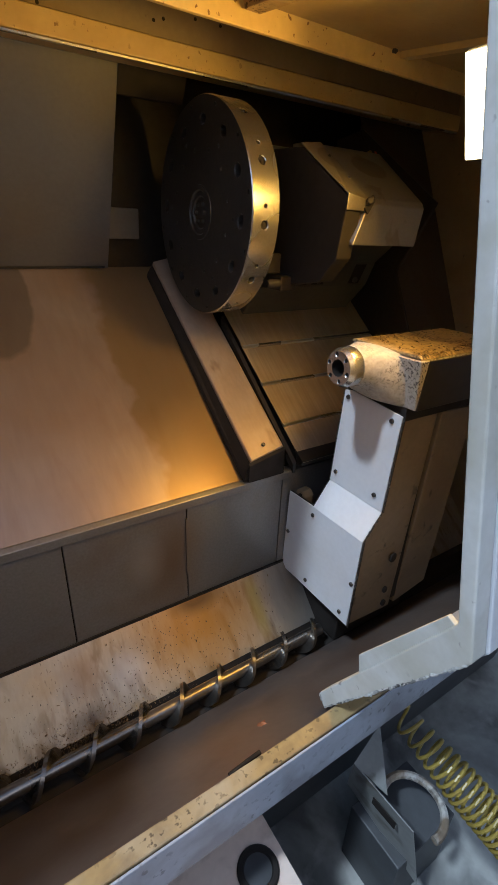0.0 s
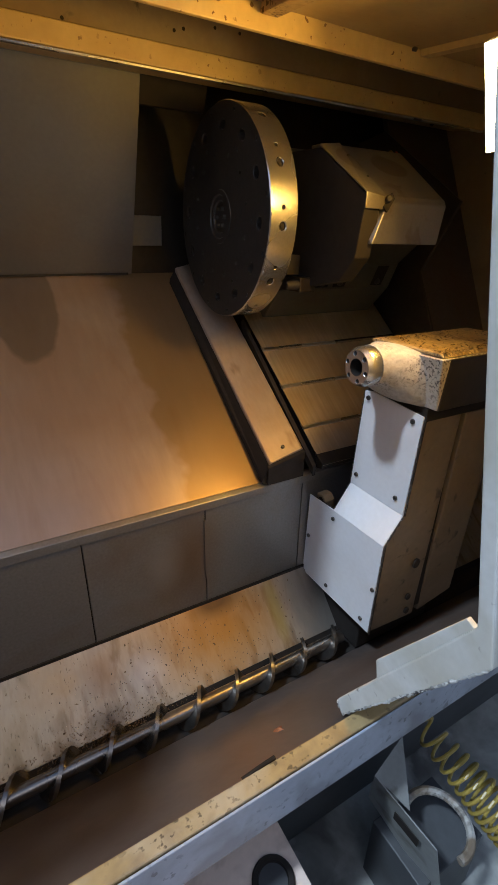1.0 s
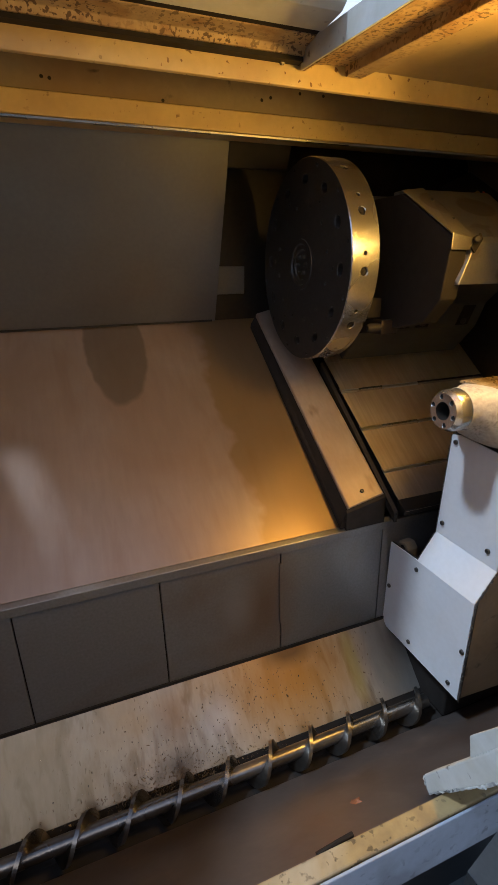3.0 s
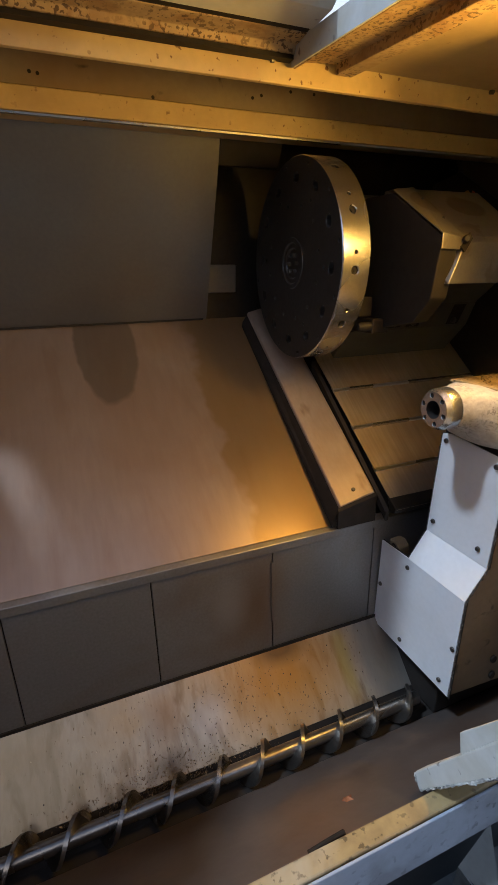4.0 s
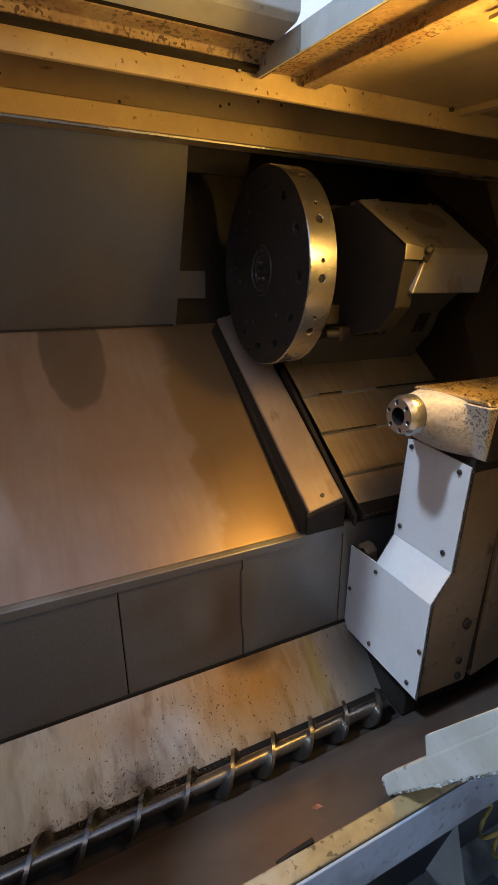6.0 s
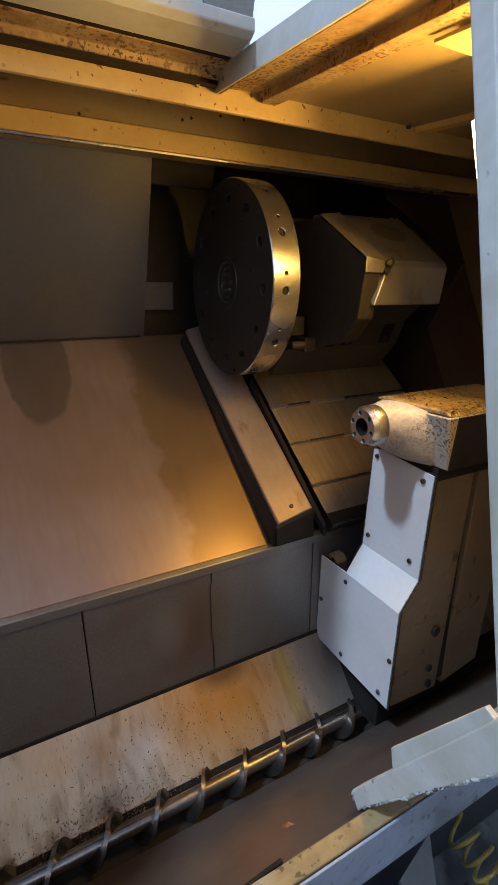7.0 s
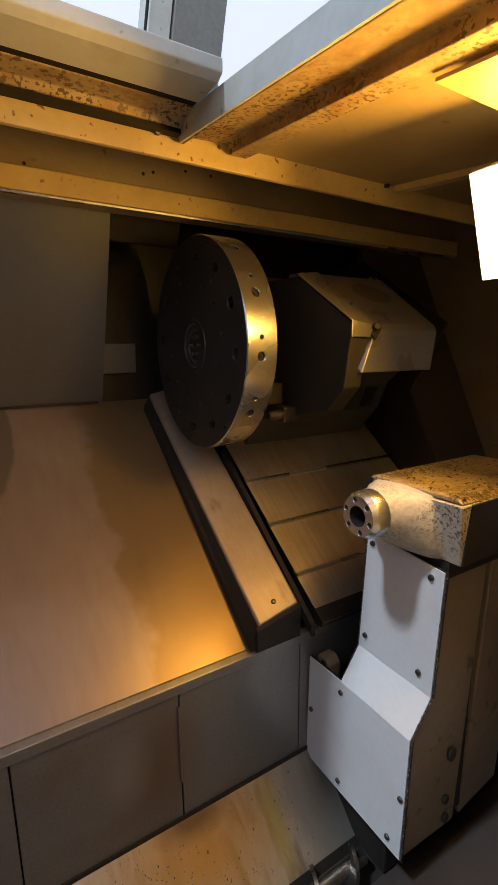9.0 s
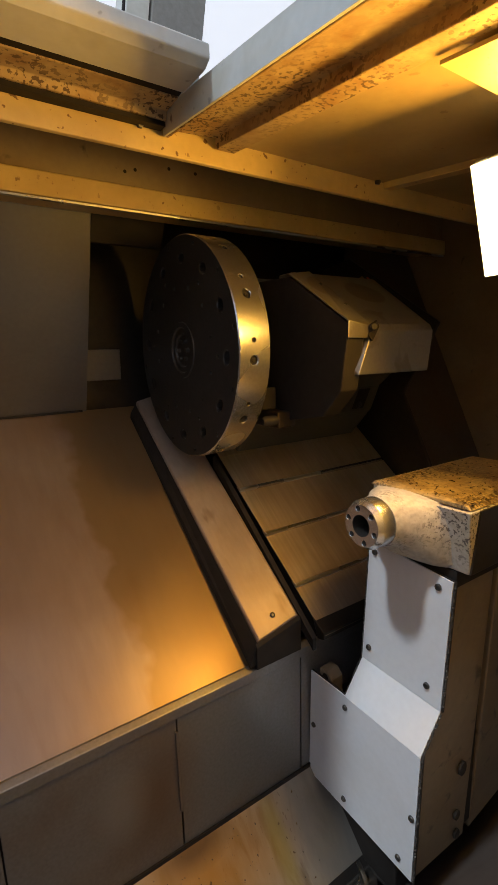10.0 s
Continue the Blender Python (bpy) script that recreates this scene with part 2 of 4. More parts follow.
def part(name, bm, material, parent=None, label="", bevel=0.0, smooth=False):
    bmesh.ops.remove_doubles(bm, verts=bm.verts, dist=1e-6)
    bmesh.ops.recalc_face_normals(bm, faces=bm.faces)
    if bevel:
        sharp = [e for e in bm.edges if len(e.link_faces) == 2 and e.calc_face_angle(0) > 0.5]
        bmesh.ops.bevel(bm, geom=sharp, offset=bevel, segments=2, affect="EDGES", profile=0.5, clamp_overlap=True)
    me = bpy.data.meshes.new(name)
    bm.to_mesh(me)
    bm.free()
    if smooth:
        me.polygons.foreach_set("use_smooth", [True] * len(me.polygons))
        me.set_sharp_from_angle(angle=radians(35))
    me.materials.append(material)
    ob = new(name, me)
    hang(ob, parent)
    if label:
        tagged(ob, label)
    return ob


def box(x0, x1, y0, y1, z0, z1, bm=None):
    bm = bm or bmesh.new()
    bmesh.ops.create_cube(bm, size=1, matrix=Matrix.Translation(((x0 + x1) / 2, (y0 + y1) / 2, (z0 + z1) / 2)) @ Matrix.Diagonal((x1 - x0, y1 - y0, z1 - z0, 1)))
    return bm


def loft(ends, bm=None):
    """A closed solid between rings of points, capped at both ends."""
    bm = bm or bmesh.new()
    rings = [[bm.verts.new(p) for p in ring] for ring in ends]
    n = len(rings[0])
    for a, b in zip(rings, rings[1:]):
        for i in range(n):
            bm.faces.new((a[i], a[(i + 1) % n], b[(i + 1) % n], b[i]))
    bm.faces.new(rings[0][::-1])
    bm.faces.new(rings[-1])
    return bm


def prism_x(yz, x0, x1, bm=None):
    return loft([[(x0, y, z) for y, z in yz], [(x1, y, z) for y, z in yz]], bm)


def sheet(a, b, x0, x1, thick, bm=None, xa1=None, xa0=None):
    """A flat sheet that climbs from a to b (y, z), its upper face on that line."""
    d = Vector((b[0] - a[0], b[1] - a[1])).normalized()
    n = Vector((d[1], -d[0])) * thick
    q = [(a[0], a[1]), (b[0], b[1]), (b[0] + n[0], b[1] + n[1]), (a[0] + n[0], a[1] + n[1])]
    xs0 = [x0, x0 if xa0 is None else xa0] ; xs0 = [xs0[0], xs0[1], xs0[1], xs0[0]]
    xs1 = [x1, x1 if xa1 is None else xa1] ; xs1 = [xs1[0], xs1[1], xs1[1], xs1[0]]
    return loft([[(x, *p) for x, p in zip(xs0, q)], [(x, *p) for x, p in zip(xs1, q)]], bm)


def frame_of(axis):
    return Vector(axis).normalized().to_track_quat("Z", "Y").to_matrix().to_4x4()


def lathe(profile, origin, axis, seg=32, bm=None):
    """Turn rows of (radius, height along axis) round the axis."""
    bm = bm or bmesh.new()
    m = Matrix.Translation(origin) @ frame_of(axis)
    rings = []
    for r, h in profile:
        if r < 1e-6:
            rings.append([bm.verts.new(m @ Vector((0, 0, h)))])
        else:
            rings.append([bm.verts.new(m @ Vector((r * math.cos(k * math.tau / seg), r * math.sin(k * math.tau / seg), h))) for k in range(seg)])
    for a, b in zip(rings, rings[1:]):
        for k in range(seg):
            p = [a[k % len(a)], a[(k + 1) % len(a)], b[(k + 1) % len(b)], b[k % len(b)]]
            u = []
            for q in p:
                if q not in u:
                    u.append(q)
            if len(u) > 2:
                bm.faces.new(u)
    return bm


def tube(points, r, seg=10, bm=None):
    bm = bm or bmesh.new()
    pts = [Vector(p) for p in points]
    rings = []
    for i, p in enumerate(pts):
        d = (pts[min(i + 1, len(pts) - 1)] - pts[max(i - 1, 0)]).normalized()
        m = Matrix.Translation(p) @ frame_of(d)
        rings.append([bm.verts.new(m @ Vector((r * math.cos(k * math.tau / seg), r * math.sin(k * math.tau / seg), 0))) for k in range(seg)])
    for a, b in zip(rings, rings[1:]):
        s = min(range(seg), key=lambda o: (a[0].co - b[o].co).length)
        for k in range(seg):
            bm.faces.new((a[k], a[(k + 1) % seg], b[(k + 1 + s) % seg], b[(k + s) % seg]))
    bm.faces.new(rings[0][::-1])
    bm.faces.new(rings[-1])
    return bm


def cells(bm, us, vs, holes, place):
    """A surface of cells over u and v; holes maps (i, j) to (radius, depth); place(u, v, w) gives the point w deep, u and v in metres."""
    N = 4
    for i in range(len(us) - 1):
        for j in range(len(vs) - 1):
            u0, u1, v0, v1 = us[i], us[i + 1], vs[j], vs[j + 1]
            at = lambda a, b: (u0 + (u1 - u0) * a / N, v0 + (v1 - v0) * b / N)
            if (i, j) not in holes:
                g = [[bm.verts.new(place(*at(a, b), 0)) for b in range(N + 1)] for a in range(N + 1)]
                for a in range(N):
                    for b in range(N):
                        bm.faces.new((g[a][b], g[a + 1][b], g[a + 1][b + 1], g[a][b + 1]))
                continue
            rad, deep = holes[i, j]
            edge = [at(a, 0) for a in range(N)] + [at(N, b) for b in range(N)] + [at(a, N) for a in range(N, 0, -1)] + [at(0, b) for b in range(N, 0, -1)]
            cu, cv = (u0 + u1) / 2, (v0 + v1) / 2
            ring = []
            for u, v in edge:
                d = math.hypot(u - cu, v - cv)
                ring.append((cu + (u - cu) / d * rad, cv + (v - cv) / d * rad))
            rows = [[bm.verts.new(place(u, v, 0)) for u, v in edge], [bm.verts.new(place(u, v, 0)) for u, v in ring],
                    [bm.verts.new(place(cu + (u - cu) * 0.85, cv + (v - cv) * 0.85, 0.15 * rad)) for u, v in ring],
                    [bm.verts.new(place(cu + (u - cu) * 0.85, cv + (v - cv) * 0.85, deep)) for u, v in ring]]
            n = len(edge)
            for a, b in zip(rows, rows[1:]):
                for k in range(n):
                    bm.faces.new((a[k], a[(k + 1) % n], b[(k + 1) % n], b[k]))
            bm.faces.new(rows[-1])
    return bm


def screw_mesh():
    bm = lathe([(0.0, 0.0035), (0.0032, 0.0035), (0.0035, 0.0055), (0.0062, 0.0048), (0.0072, 0.0025), (0.0072, -0.001), (0, -0.001)], (0, 0, 0), (0, 0, 1), 12)
    me = bpy.data.meshes.new("screw")
    bmesh.ops.recalc_face_normals(bm, faces=bm.faces)
    bm.to_mesh(me)
    bm.free()
    me.materials.append(screw_steel)
    return me


SCREW = screw_mesh()


def screw(parent, at, axis, size=1.0):
    ob = new("screw", SCREW)
    ob.matrix_basis = Matrix.Translation(at) @ frame_of(axis) @ Matrix.Scale(size, 4)
    return hang(ob, parent)


def wall(name, bm, material, label, category="wall", bevel=0.0):
    return tagged(part(name, bm, material, None, "", bevel), label, category, "", "structure")


# ---- the machine's fixed structure ----
BED = 0.74                       # rise of the slanted bed per metre of depth
XL, XR = -1.35, 1.55
wall("floor", box(-3.5, 3.5, -4.0, 3.0, -0.90, -0.80), floor_paint, "grey painted shop floor with black oil stains", "floor")

# upright front panels under the bed, with open joints between them
for i, (a, b) in enumerate([(XL, -0.800), (-0.796, -0.399), (-0.395, -0.002), (0.002, 0.395), (0.399, XR)]):
    wall(f"wall_bed_panel_{i + 1}", box(a, b, 0.0, 0.010, -0.10, 0.383), panel_steel, "dull grey sheet steel panel below the bed ledge", "panel", 0.0015)
wall("trim_panel_flange", box(-0.006, 0.0, -0.007, -0.001, 0.10, 0.335), panel_steel, "narrow folded flange at a panel joint", "trim")
wall("wall_bed_core", box(XL, XR, 0.014, 0.06, -0.12, 0.378), void_black, "dark bed casting behind the panels", "casting")
wall("trim_ledge", prism_x([(-0.008, 0.374), (-0.008, 0.403), (0.009, 0.4115), (0.03, 0.408), (0.012, 0.374)], XL, XR), panel_steel, "worn steel edge strip along the bed ledge", "ledge", 0.002)

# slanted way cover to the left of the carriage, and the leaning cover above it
wall("wall_way_cover_left", sheet((0.012, 0.410), (0.850, 1.052), XL, 0.262, 0.012), slope_steel, "slanted brown oil-stained steel way cover with painted lamp glow", "way cover")
wall("wall_upright_cover_left", sheet((0.862, 1.045), (0.560, 1.720), XL, 0.066, -0.012), grey_cover, "leaning grey steel cover with brown haze", "way cover")
# Recess back, side and top gap: near black to carry the recess's shade.
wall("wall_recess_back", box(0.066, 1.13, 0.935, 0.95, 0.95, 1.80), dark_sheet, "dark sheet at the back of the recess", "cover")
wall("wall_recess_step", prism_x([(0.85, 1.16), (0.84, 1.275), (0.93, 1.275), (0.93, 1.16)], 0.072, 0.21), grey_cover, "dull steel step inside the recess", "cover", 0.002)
wall("wall_recess_gap", prism_x([(0.60, 1.600), (0.535, 1.725), (0.56, 1.725), (0.62, 1.600)], 0.066, 0.30), void_black, "black fill for the shaded gap at the recess top", "cover")
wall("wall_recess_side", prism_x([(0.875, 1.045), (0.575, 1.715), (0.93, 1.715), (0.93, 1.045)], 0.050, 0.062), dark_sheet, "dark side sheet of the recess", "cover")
wall("trim_cover_joint", box(XL, 0.05, 0.838, 0.849, 1.048, 1.056), void_black, "dark joint between the covers", "trim")

# slanted cover to the right of the carriage
wall("wall_way_cover_right", sheet((0.030, 0.500), (0.61, 1.73), 1.15, XR, 0.012), right_sheet, "steep dark steel way cover beside the carriage", "way cover")
# Overlap sheet is bright steel; the dark sheet colour stands for its shade.
wall("wall_way_cover_overlap", sheet((0.018, 0.500), (0.598, 1.730), 1.15, 1.40, 0.008), right_sheet, "steel way cover sheet overlapping the next one, darkened for shade", "way cover")
wall("wall_right_ledge", prism_x([(0.03, 0.40), (-0.005, 0.43), (0.05, 0.505), (0.10, 0.505), (0.10, 0.40)], 1.14, XR), panel_steel, "grey ledge below the way cover", "ledge", 0.002)
wall("wall_right", box(XR, XR + 0.03, -0.75, 1.0, -0.5, 1.95), cream_paint, "dirty cream end wall of the machine", "wall")
wall("wall_left", box(XL - 0.03, XL, -0.60, 1.0, -0.5, 1.70), cream_paint, "dirty cream end wall of the machine", "wall")
wall("wall_back", box(XL, XR, 1.0, 1.03, -0.5, 1.95), dark_sheet, "dark back wall of the machine", "wall")

# chip trough
wall("floor_trough_back", sheet((-0.185, -0.205), (0.0, -0.018), XL, XR, 0.006), trough_steel, "slanted trough sheet with rust stains and black flecks", "trough")
wall("floor_trough_bottom", prism_x([(-0.185, -0.207), (-0.200, -0.232), (-0.25, -0.243), (-0.298, -0.236), (-0.298, -0.27), (-0.185, -0.27)], XL, XR), void_black, "grimy channel round the screw conveyor", "trough")
wall("floor_tray_front", sheet((-0.662, 0.083), (-0.299, -0.231), XL, XR, -0.006), brown_tray, "oily brown tray in front of the screw conveyor", "tray")
wall("trim_sill", prism_x([(-0.663, 0.07), (-0.664, 0.125), (-0.704, 0.125), (-0.704, 0.07)], XL, XR), sill_paint, "worn yellow painted sill of the door opening", "sill", 0.004)
wall("wall_sill_front", prism_x([(-0.669, 0.069), (-0.706, 0.069), (-0.706, 0.121), (-0.712, 0.121), (-0.718, 0.0), (-0.712, -0.012), (-0.669, -0.012)], XL, XR), blue_white, "scuffed pale blue face below the sill", "sill", 0.003)
wall("wall_machine_base", box(XL, XR, -0.46, 0.9, -0.80, -0.28), dark_panel, "dark base of the machine", "base")
wall("wall_base_skirt", sheet((-0.47, -0.80), (-0.60, -0.014), XL, XR, 0.01), dark_panel, "dark slanted skirt below the sill", "skirt")

wall("trim_panel_foot", box(XL, 0.43, -0.006, -0.001, -0.030, -0.012), void_black, "black joint along the foot of the panels", "trim")

# unseen hall walls, added to cut the front fill light, and a bright backdrop
for name, args in (("wall_hall_west", (-3.6, -3.5, -4.1, 3.1, -0.9, 2.3)), ("wall_hall_east", (3.5, 3.6, -4.1, 3.1, -0.9, 2.3)), ("wall_hall_south", (-3.5, 3.5, -4.1, -4.0, -0.9, 2.3)), ("wall_hall_north", (-3.5, 3.5, 3.0, 3.1, -0.9, 2.3))):
    wall(name, box(*args), hall_paint, "plain unseen hall wall added to cut fill light")
sky_glow = bpy.data.materials.new("bright_roof_light")
sky_glow.use_nodes = True
sg = sky_glow.node_tree.nodes["Principled BSDF"]
sg.inputs["Base Color"].default_value = (0.8, 0.8, 0.8, 1)
sg.inputs["Emission Color"].default_value = (0.60, 0.67, 0.82, 1)
sg.inputs["Emission Strength"].default_value = 0.68
wall("backdrop", box(-8, 12, 8.0, 8.1, 1.8, 12), sky_glow, "bright pale blue roof light far behind the machine", "backdrop")

# ---- roof ----
SLOPE = 0.103


def roof_bar(pts, y0, y1, bm=None):
    """A bar along y that falls towards the front; pts are (x, z) at y = 0.06."""
    return loft([[(x, y, z - SLOPE * (0.06 - y)) for x, z in pts] for y in (y0, y1)], bm)


wall("ceiling_beam_front", prism_x([(0.06, 1.667), (0.06, 1.735), (0.36, 1.800), (0.36, 1.815), (0.04, 1.75), (0.074, 1.727), (0.074, 1.667)], XL, XR), roof_paint, "cream roof beam flecked with rust", "beam", 0.002)
wall("ceiling_beam_back", prism_x([(0.380, 1.647), (0.380, 1.704), (0.396, 1.709), (0.55, 1.709), (0.55, 1.668), (0.392, 1.647)], XL, XR), roof_paint, "cream lower roof beam", "beam", 0.003)
# Web takes the browner cream paint to darken it like the flange's shadow.
wall("ceiling_beam_web", box(XL, XR, 0.398, 0.55, 1.7105, 1.82), cream_paint, "brown web of the lower roof beam, darkened for the flange's shade", "beam")
wall("trim_beam_edge", prism_x([(0.386, 1.640), (0.384, 1.645), (0.40, 1.6465), (0.402, 1.641)], XL, XR), bright_steel, "thin bright edge strip under the roof beam", "trim")
for x, z in ((-0.195, 1.716), (-0.52, 1.742), (-0.50, 1.740), (0.118, 1.745), (0.148, 1.754), (0.250, 1.774), (0.335, 1.775)):
    hole = thing("beam_hole", (x, 0.396, z), "small dark bolt hole in the roof beam", "bolt hole", "holes in the roof beam")
    part("plug", lathe([(0, 0.001), (0.0045, 0.001), (0.0055, -0.002), (0, -0.002)], (x, 0.398, z), (0, -1, 0), 12), void_black, hole)
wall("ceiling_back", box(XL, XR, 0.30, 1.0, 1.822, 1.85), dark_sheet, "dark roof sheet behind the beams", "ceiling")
wall("ceiling_right", roof_bar([(0.256, 1.722), (0.256, 1.740), (XR, 1.740), (XR, 1.722)], -0.66, 0.085), ceiling_paint, "cream roof sheet over the tailstock", "ceiling")
wall("ceiling_rib", roof_bar([(0.765, 1.705), (0.765, 1.730), (0.800, 1.730), (0.800, 1.705)], -0.66, 0.056), roof_paint, "cream roof rib", "beam", 0.002)
wall("ceiling_hatch_member", roof_bar([(0.092, 1.700), (0.092, 1.706), (0.112, 1.716), (0.205, 1.722), (0.205, 1.700), (0.254, 1.700), (0.254, 1.748), (0.085, 1.748), (0.085, 1.700)], -0.66, 0.055), rusty_rail, "rusty roof member beside the hatch", "beam", 0.002)
wall("trim_hatch_side", roof_bar([(0.079, 1.700), (0.079, 1.750), (0.084, 1.750), (0.084, 1.700)], -0.66, 0.052), frame_paint, "white painted side of the hatch opening", "trim")
wall("ceiling_hatch_rail", prism_x([(-0.030, 1.736), (-0.030, 1.752), (0.055, 1.760), (0.0585, 1.760), (0.0585, 1.722), (0.030, 1.720), (0.022, 1.734)], XL, 0.078), rusty_rail, "rusted hatch rail with black grime", "rail", 0.002)
wall("trim_rail_grime", box(XL, 0.076, 0.034, 0.0575, 1.710, 1.7195), void_black, "black grime along the rail", "trim")
wall("trim_rail_gap", prism_x([(-0.0545, 1.742), (-0.031, 1.738), (-0.031, 1.765), (-0.0545, 1.765)], XL, 0.0775), void_black, "black gap beside the hatch rim", "trim")
wall("ceiling_hatch_frame", prism_x([(-0.055, 1.733), (-0.140, 1.733), (-0.158, 1.742), (-0.158, 1.766), (-0.055, 1.766)], XL, 0.0775), frame_paint, "white painted rim of the roof hatch", "frame", 0.003)

# ---- work light ----
work_light = thing("work_light", LAMP_C, "bright orange-white rectangular work light under the roof", "lamp")
turn = Matrix.Translation(LAMP_C) @ look((0, 0, 0), LAMP_N).to_3x3().to_4x4()
glow = bpy.data.materials.new("lit_diffuser")
glow.use_nodes = True
gb = glow.node_tree.nodes["Principled BSDF"]
gb.inputs["Base Color"].default_value = (0.9, 0.8, 0.6, 1)
gb.inputs["Emission Color"].default_value = (1.0, 0.80, 0.42, 1)
gb.inputs["Emission Strength"].default_value = 9.0


def turned(bm, m):
    bmesh.ops.transform(bm, matrix=m, verts=bm.verts)
    return bm


part("diffuser", turned(box(-0.12, 0.12, -0.10, 0.10, 0.0, 0.008), turn @ Matrix.Scale(-1, 4, (0, 0, 1))), glow, work_light, "glowing diffuser")
part("housing", turned(box(-0.124, 0.124, -0.104, 0.104, 0.002, 0.05), turn), grey_metal, work_light, "grey housing", 0.004)
part("bracket", roof_bar([(0.257, 1.690), (0.257, 1.696), (0.50, 1.696), (0.50, 1.690)], -0.62, -0.478), roof_paint, work_light, "rust-flecked mounting plate")

# ---- tailstock ----
tail = thing("tailstock", (0.65, -0.2, -0.05), "white-covered tailstock with a chipped grey quill housing", "tailstock")
part("lower_cover", loft([[(x, 0.0, -0.043), (x, -0.380, -0.043), (x, -0.388, 0.324), (x, -0.148, 0.324), (x, -0.010, 0.318)] for x in (0.430, 0.434)]), white_paint, tail, "white sheet cover")
part("fold_cover", loft([[(0.430, -0.148, 0.325), (0.430, -0.388, 0.325), (0.434, -0.388, 0.325), (0.434, -0.148, 0.325)], [(0.487, -0.155, 0.424), (0.487, -0.394, 0.422), (0.491, -0.394, 0.422), (0.491, -0.155, 0.424)]]), white_paint, tail, "white sloping fold")
part("upper_cover", loft([[(x, -0.155, 0.425), (x, -0.394, 0.423), (x, -0.406, 0.752), (x, -0.205, 0.770), (x, -0.172, 0.764)] for x in (0.487, 0.491)]), white_paint, tail, "white sheet cover")
for at in ((0.430, -0.105 - 0.045, 0.290), (0.430, -0.022, 0.140), (0.430, -0.373, 0.141), (0.430, -0.150, -0.010), (0.430, -0.34, -0.01)):
    screw(tail, at, (-1, 0, 0), 1.1)
for at in ((0.487, -0.372, 0.728), (0.487, -0.190, 0.745), (0.487, -0.356, 0.468), (0.487, -0.178, 0.468)):
    screw(tail, at, (-1, 0, 0), 1.1)
part("lower_gasket", loft([[(x, 0.005, -0.051), (x, -0.386, -0.051), (x, -0.394, 0.324), (x, -0.148, 0.327), (x, -0.010, 0.321)] for x in (0.4345, 0.4375)]), void_black, tail, "black sealant edge")
part("upper_gasket", loft([[(x, -0.149, 0.425), (x, -0.3995, 0.423), (x, -0.4125, 0.754), (x, -0.205, 0.772), (x, -0.168, 0.766)] for x in (0.4915, 0.4945)]), void_black, tail, "black sealant edge")
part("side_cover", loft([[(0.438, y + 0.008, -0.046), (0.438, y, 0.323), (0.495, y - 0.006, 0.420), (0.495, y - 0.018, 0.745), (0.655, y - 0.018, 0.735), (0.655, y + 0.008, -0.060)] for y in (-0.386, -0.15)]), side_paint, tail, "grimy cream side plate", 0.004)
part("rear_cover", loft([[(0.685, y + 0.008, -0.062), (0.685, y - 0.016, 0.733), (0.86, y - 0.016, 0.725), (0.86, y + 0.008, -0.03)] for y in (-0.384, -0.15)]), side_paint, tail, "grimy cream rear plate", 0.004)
# Core, foot and inner casting are black for shade between and behind covers.
part("core", loft([[(0.50, y, -0.03), (0.50, y, 0.74), (0.84, y, 0.72), (0.84, y, -0.03)] for y in (-0.375, -0.16)]), void_black, tail, "dark gap between the plates")
part("foot", box(0.475, 0.85, -0.30, 0.0, -0.22, -0.046), void_black, tail, "foot coloured black for the shade under the cover", 0.006)
part("inner_casting", box(0.440, 0.84, -0.150, 0.0, -0.045, 0.20), void_black, tail, "casting behind the cover, black for the cavity's shade", 0.005)
# Lug in the darker cream paint, standing for shade on grey casting paint.
part("pipe_boss", loft([[(0.455, -0.012, 0.20), (0.455, -0.075, 0.20), (0.455, -0.070, 0.308), (0.455, -0.050, 0.326), (0.455, -0.018, 0.322)], [(0.50, -0.012, 0.20), (0.50, -0.075, 0.20), (0.50, -0.070, 0.312), (0.50, -0.050, 0.330), (0.50, -0.018, 0.326)]]), cream_paint, tail, "chipped grey lug darkened for shade", 0.004)
part("lug_hole", lathe([(0, 0.002), (0.011, 0.002), (0.012, -0.001), (0, -0.001)], (0.4545, -0.045, 0.306), (-1, 0, 0), 14), void_black, tail, "dark lug hole")
for at, r in (((0.60, -0.3965, 0.20), 0.018), ((0.60, -0.390, 0.05), 0.013), ((0.61, -0.3875, -0.02), 0.013)):
    part("access_hole", lathe([(0, 0.0015), (r * 0.8, 0.0015), (r, 0.0), (r, -0.006), (0, -0.006)], at, (0.1, -1, 0.05), 9), void_black, tail, "black access hole")

# quill housing: rounded front that grows into a block
def d_ring(x, yc, zc, r, blend, y0, y1, z0, z1, n=32):
    ring = []
    for k in range(n):
        a = math.tau * (k + 0.5) / n
        c, s = math.cos(a), math.sin(a)
        f = 1 / max(abs(c), abs(s))
        sy = (y0 + y1) / 2 + c * f * (y1 - y0) / 2
        sz = (z0 + z1) / 2 + s * f * (z1 - z0) / 2
        ring.append((x, (yc + r * c) * (1 - blend) + sy * blend, (zc + r * s) * (1 - blend) + sz * blend))
    return ring


QY, QZ = -0.288, 0.884
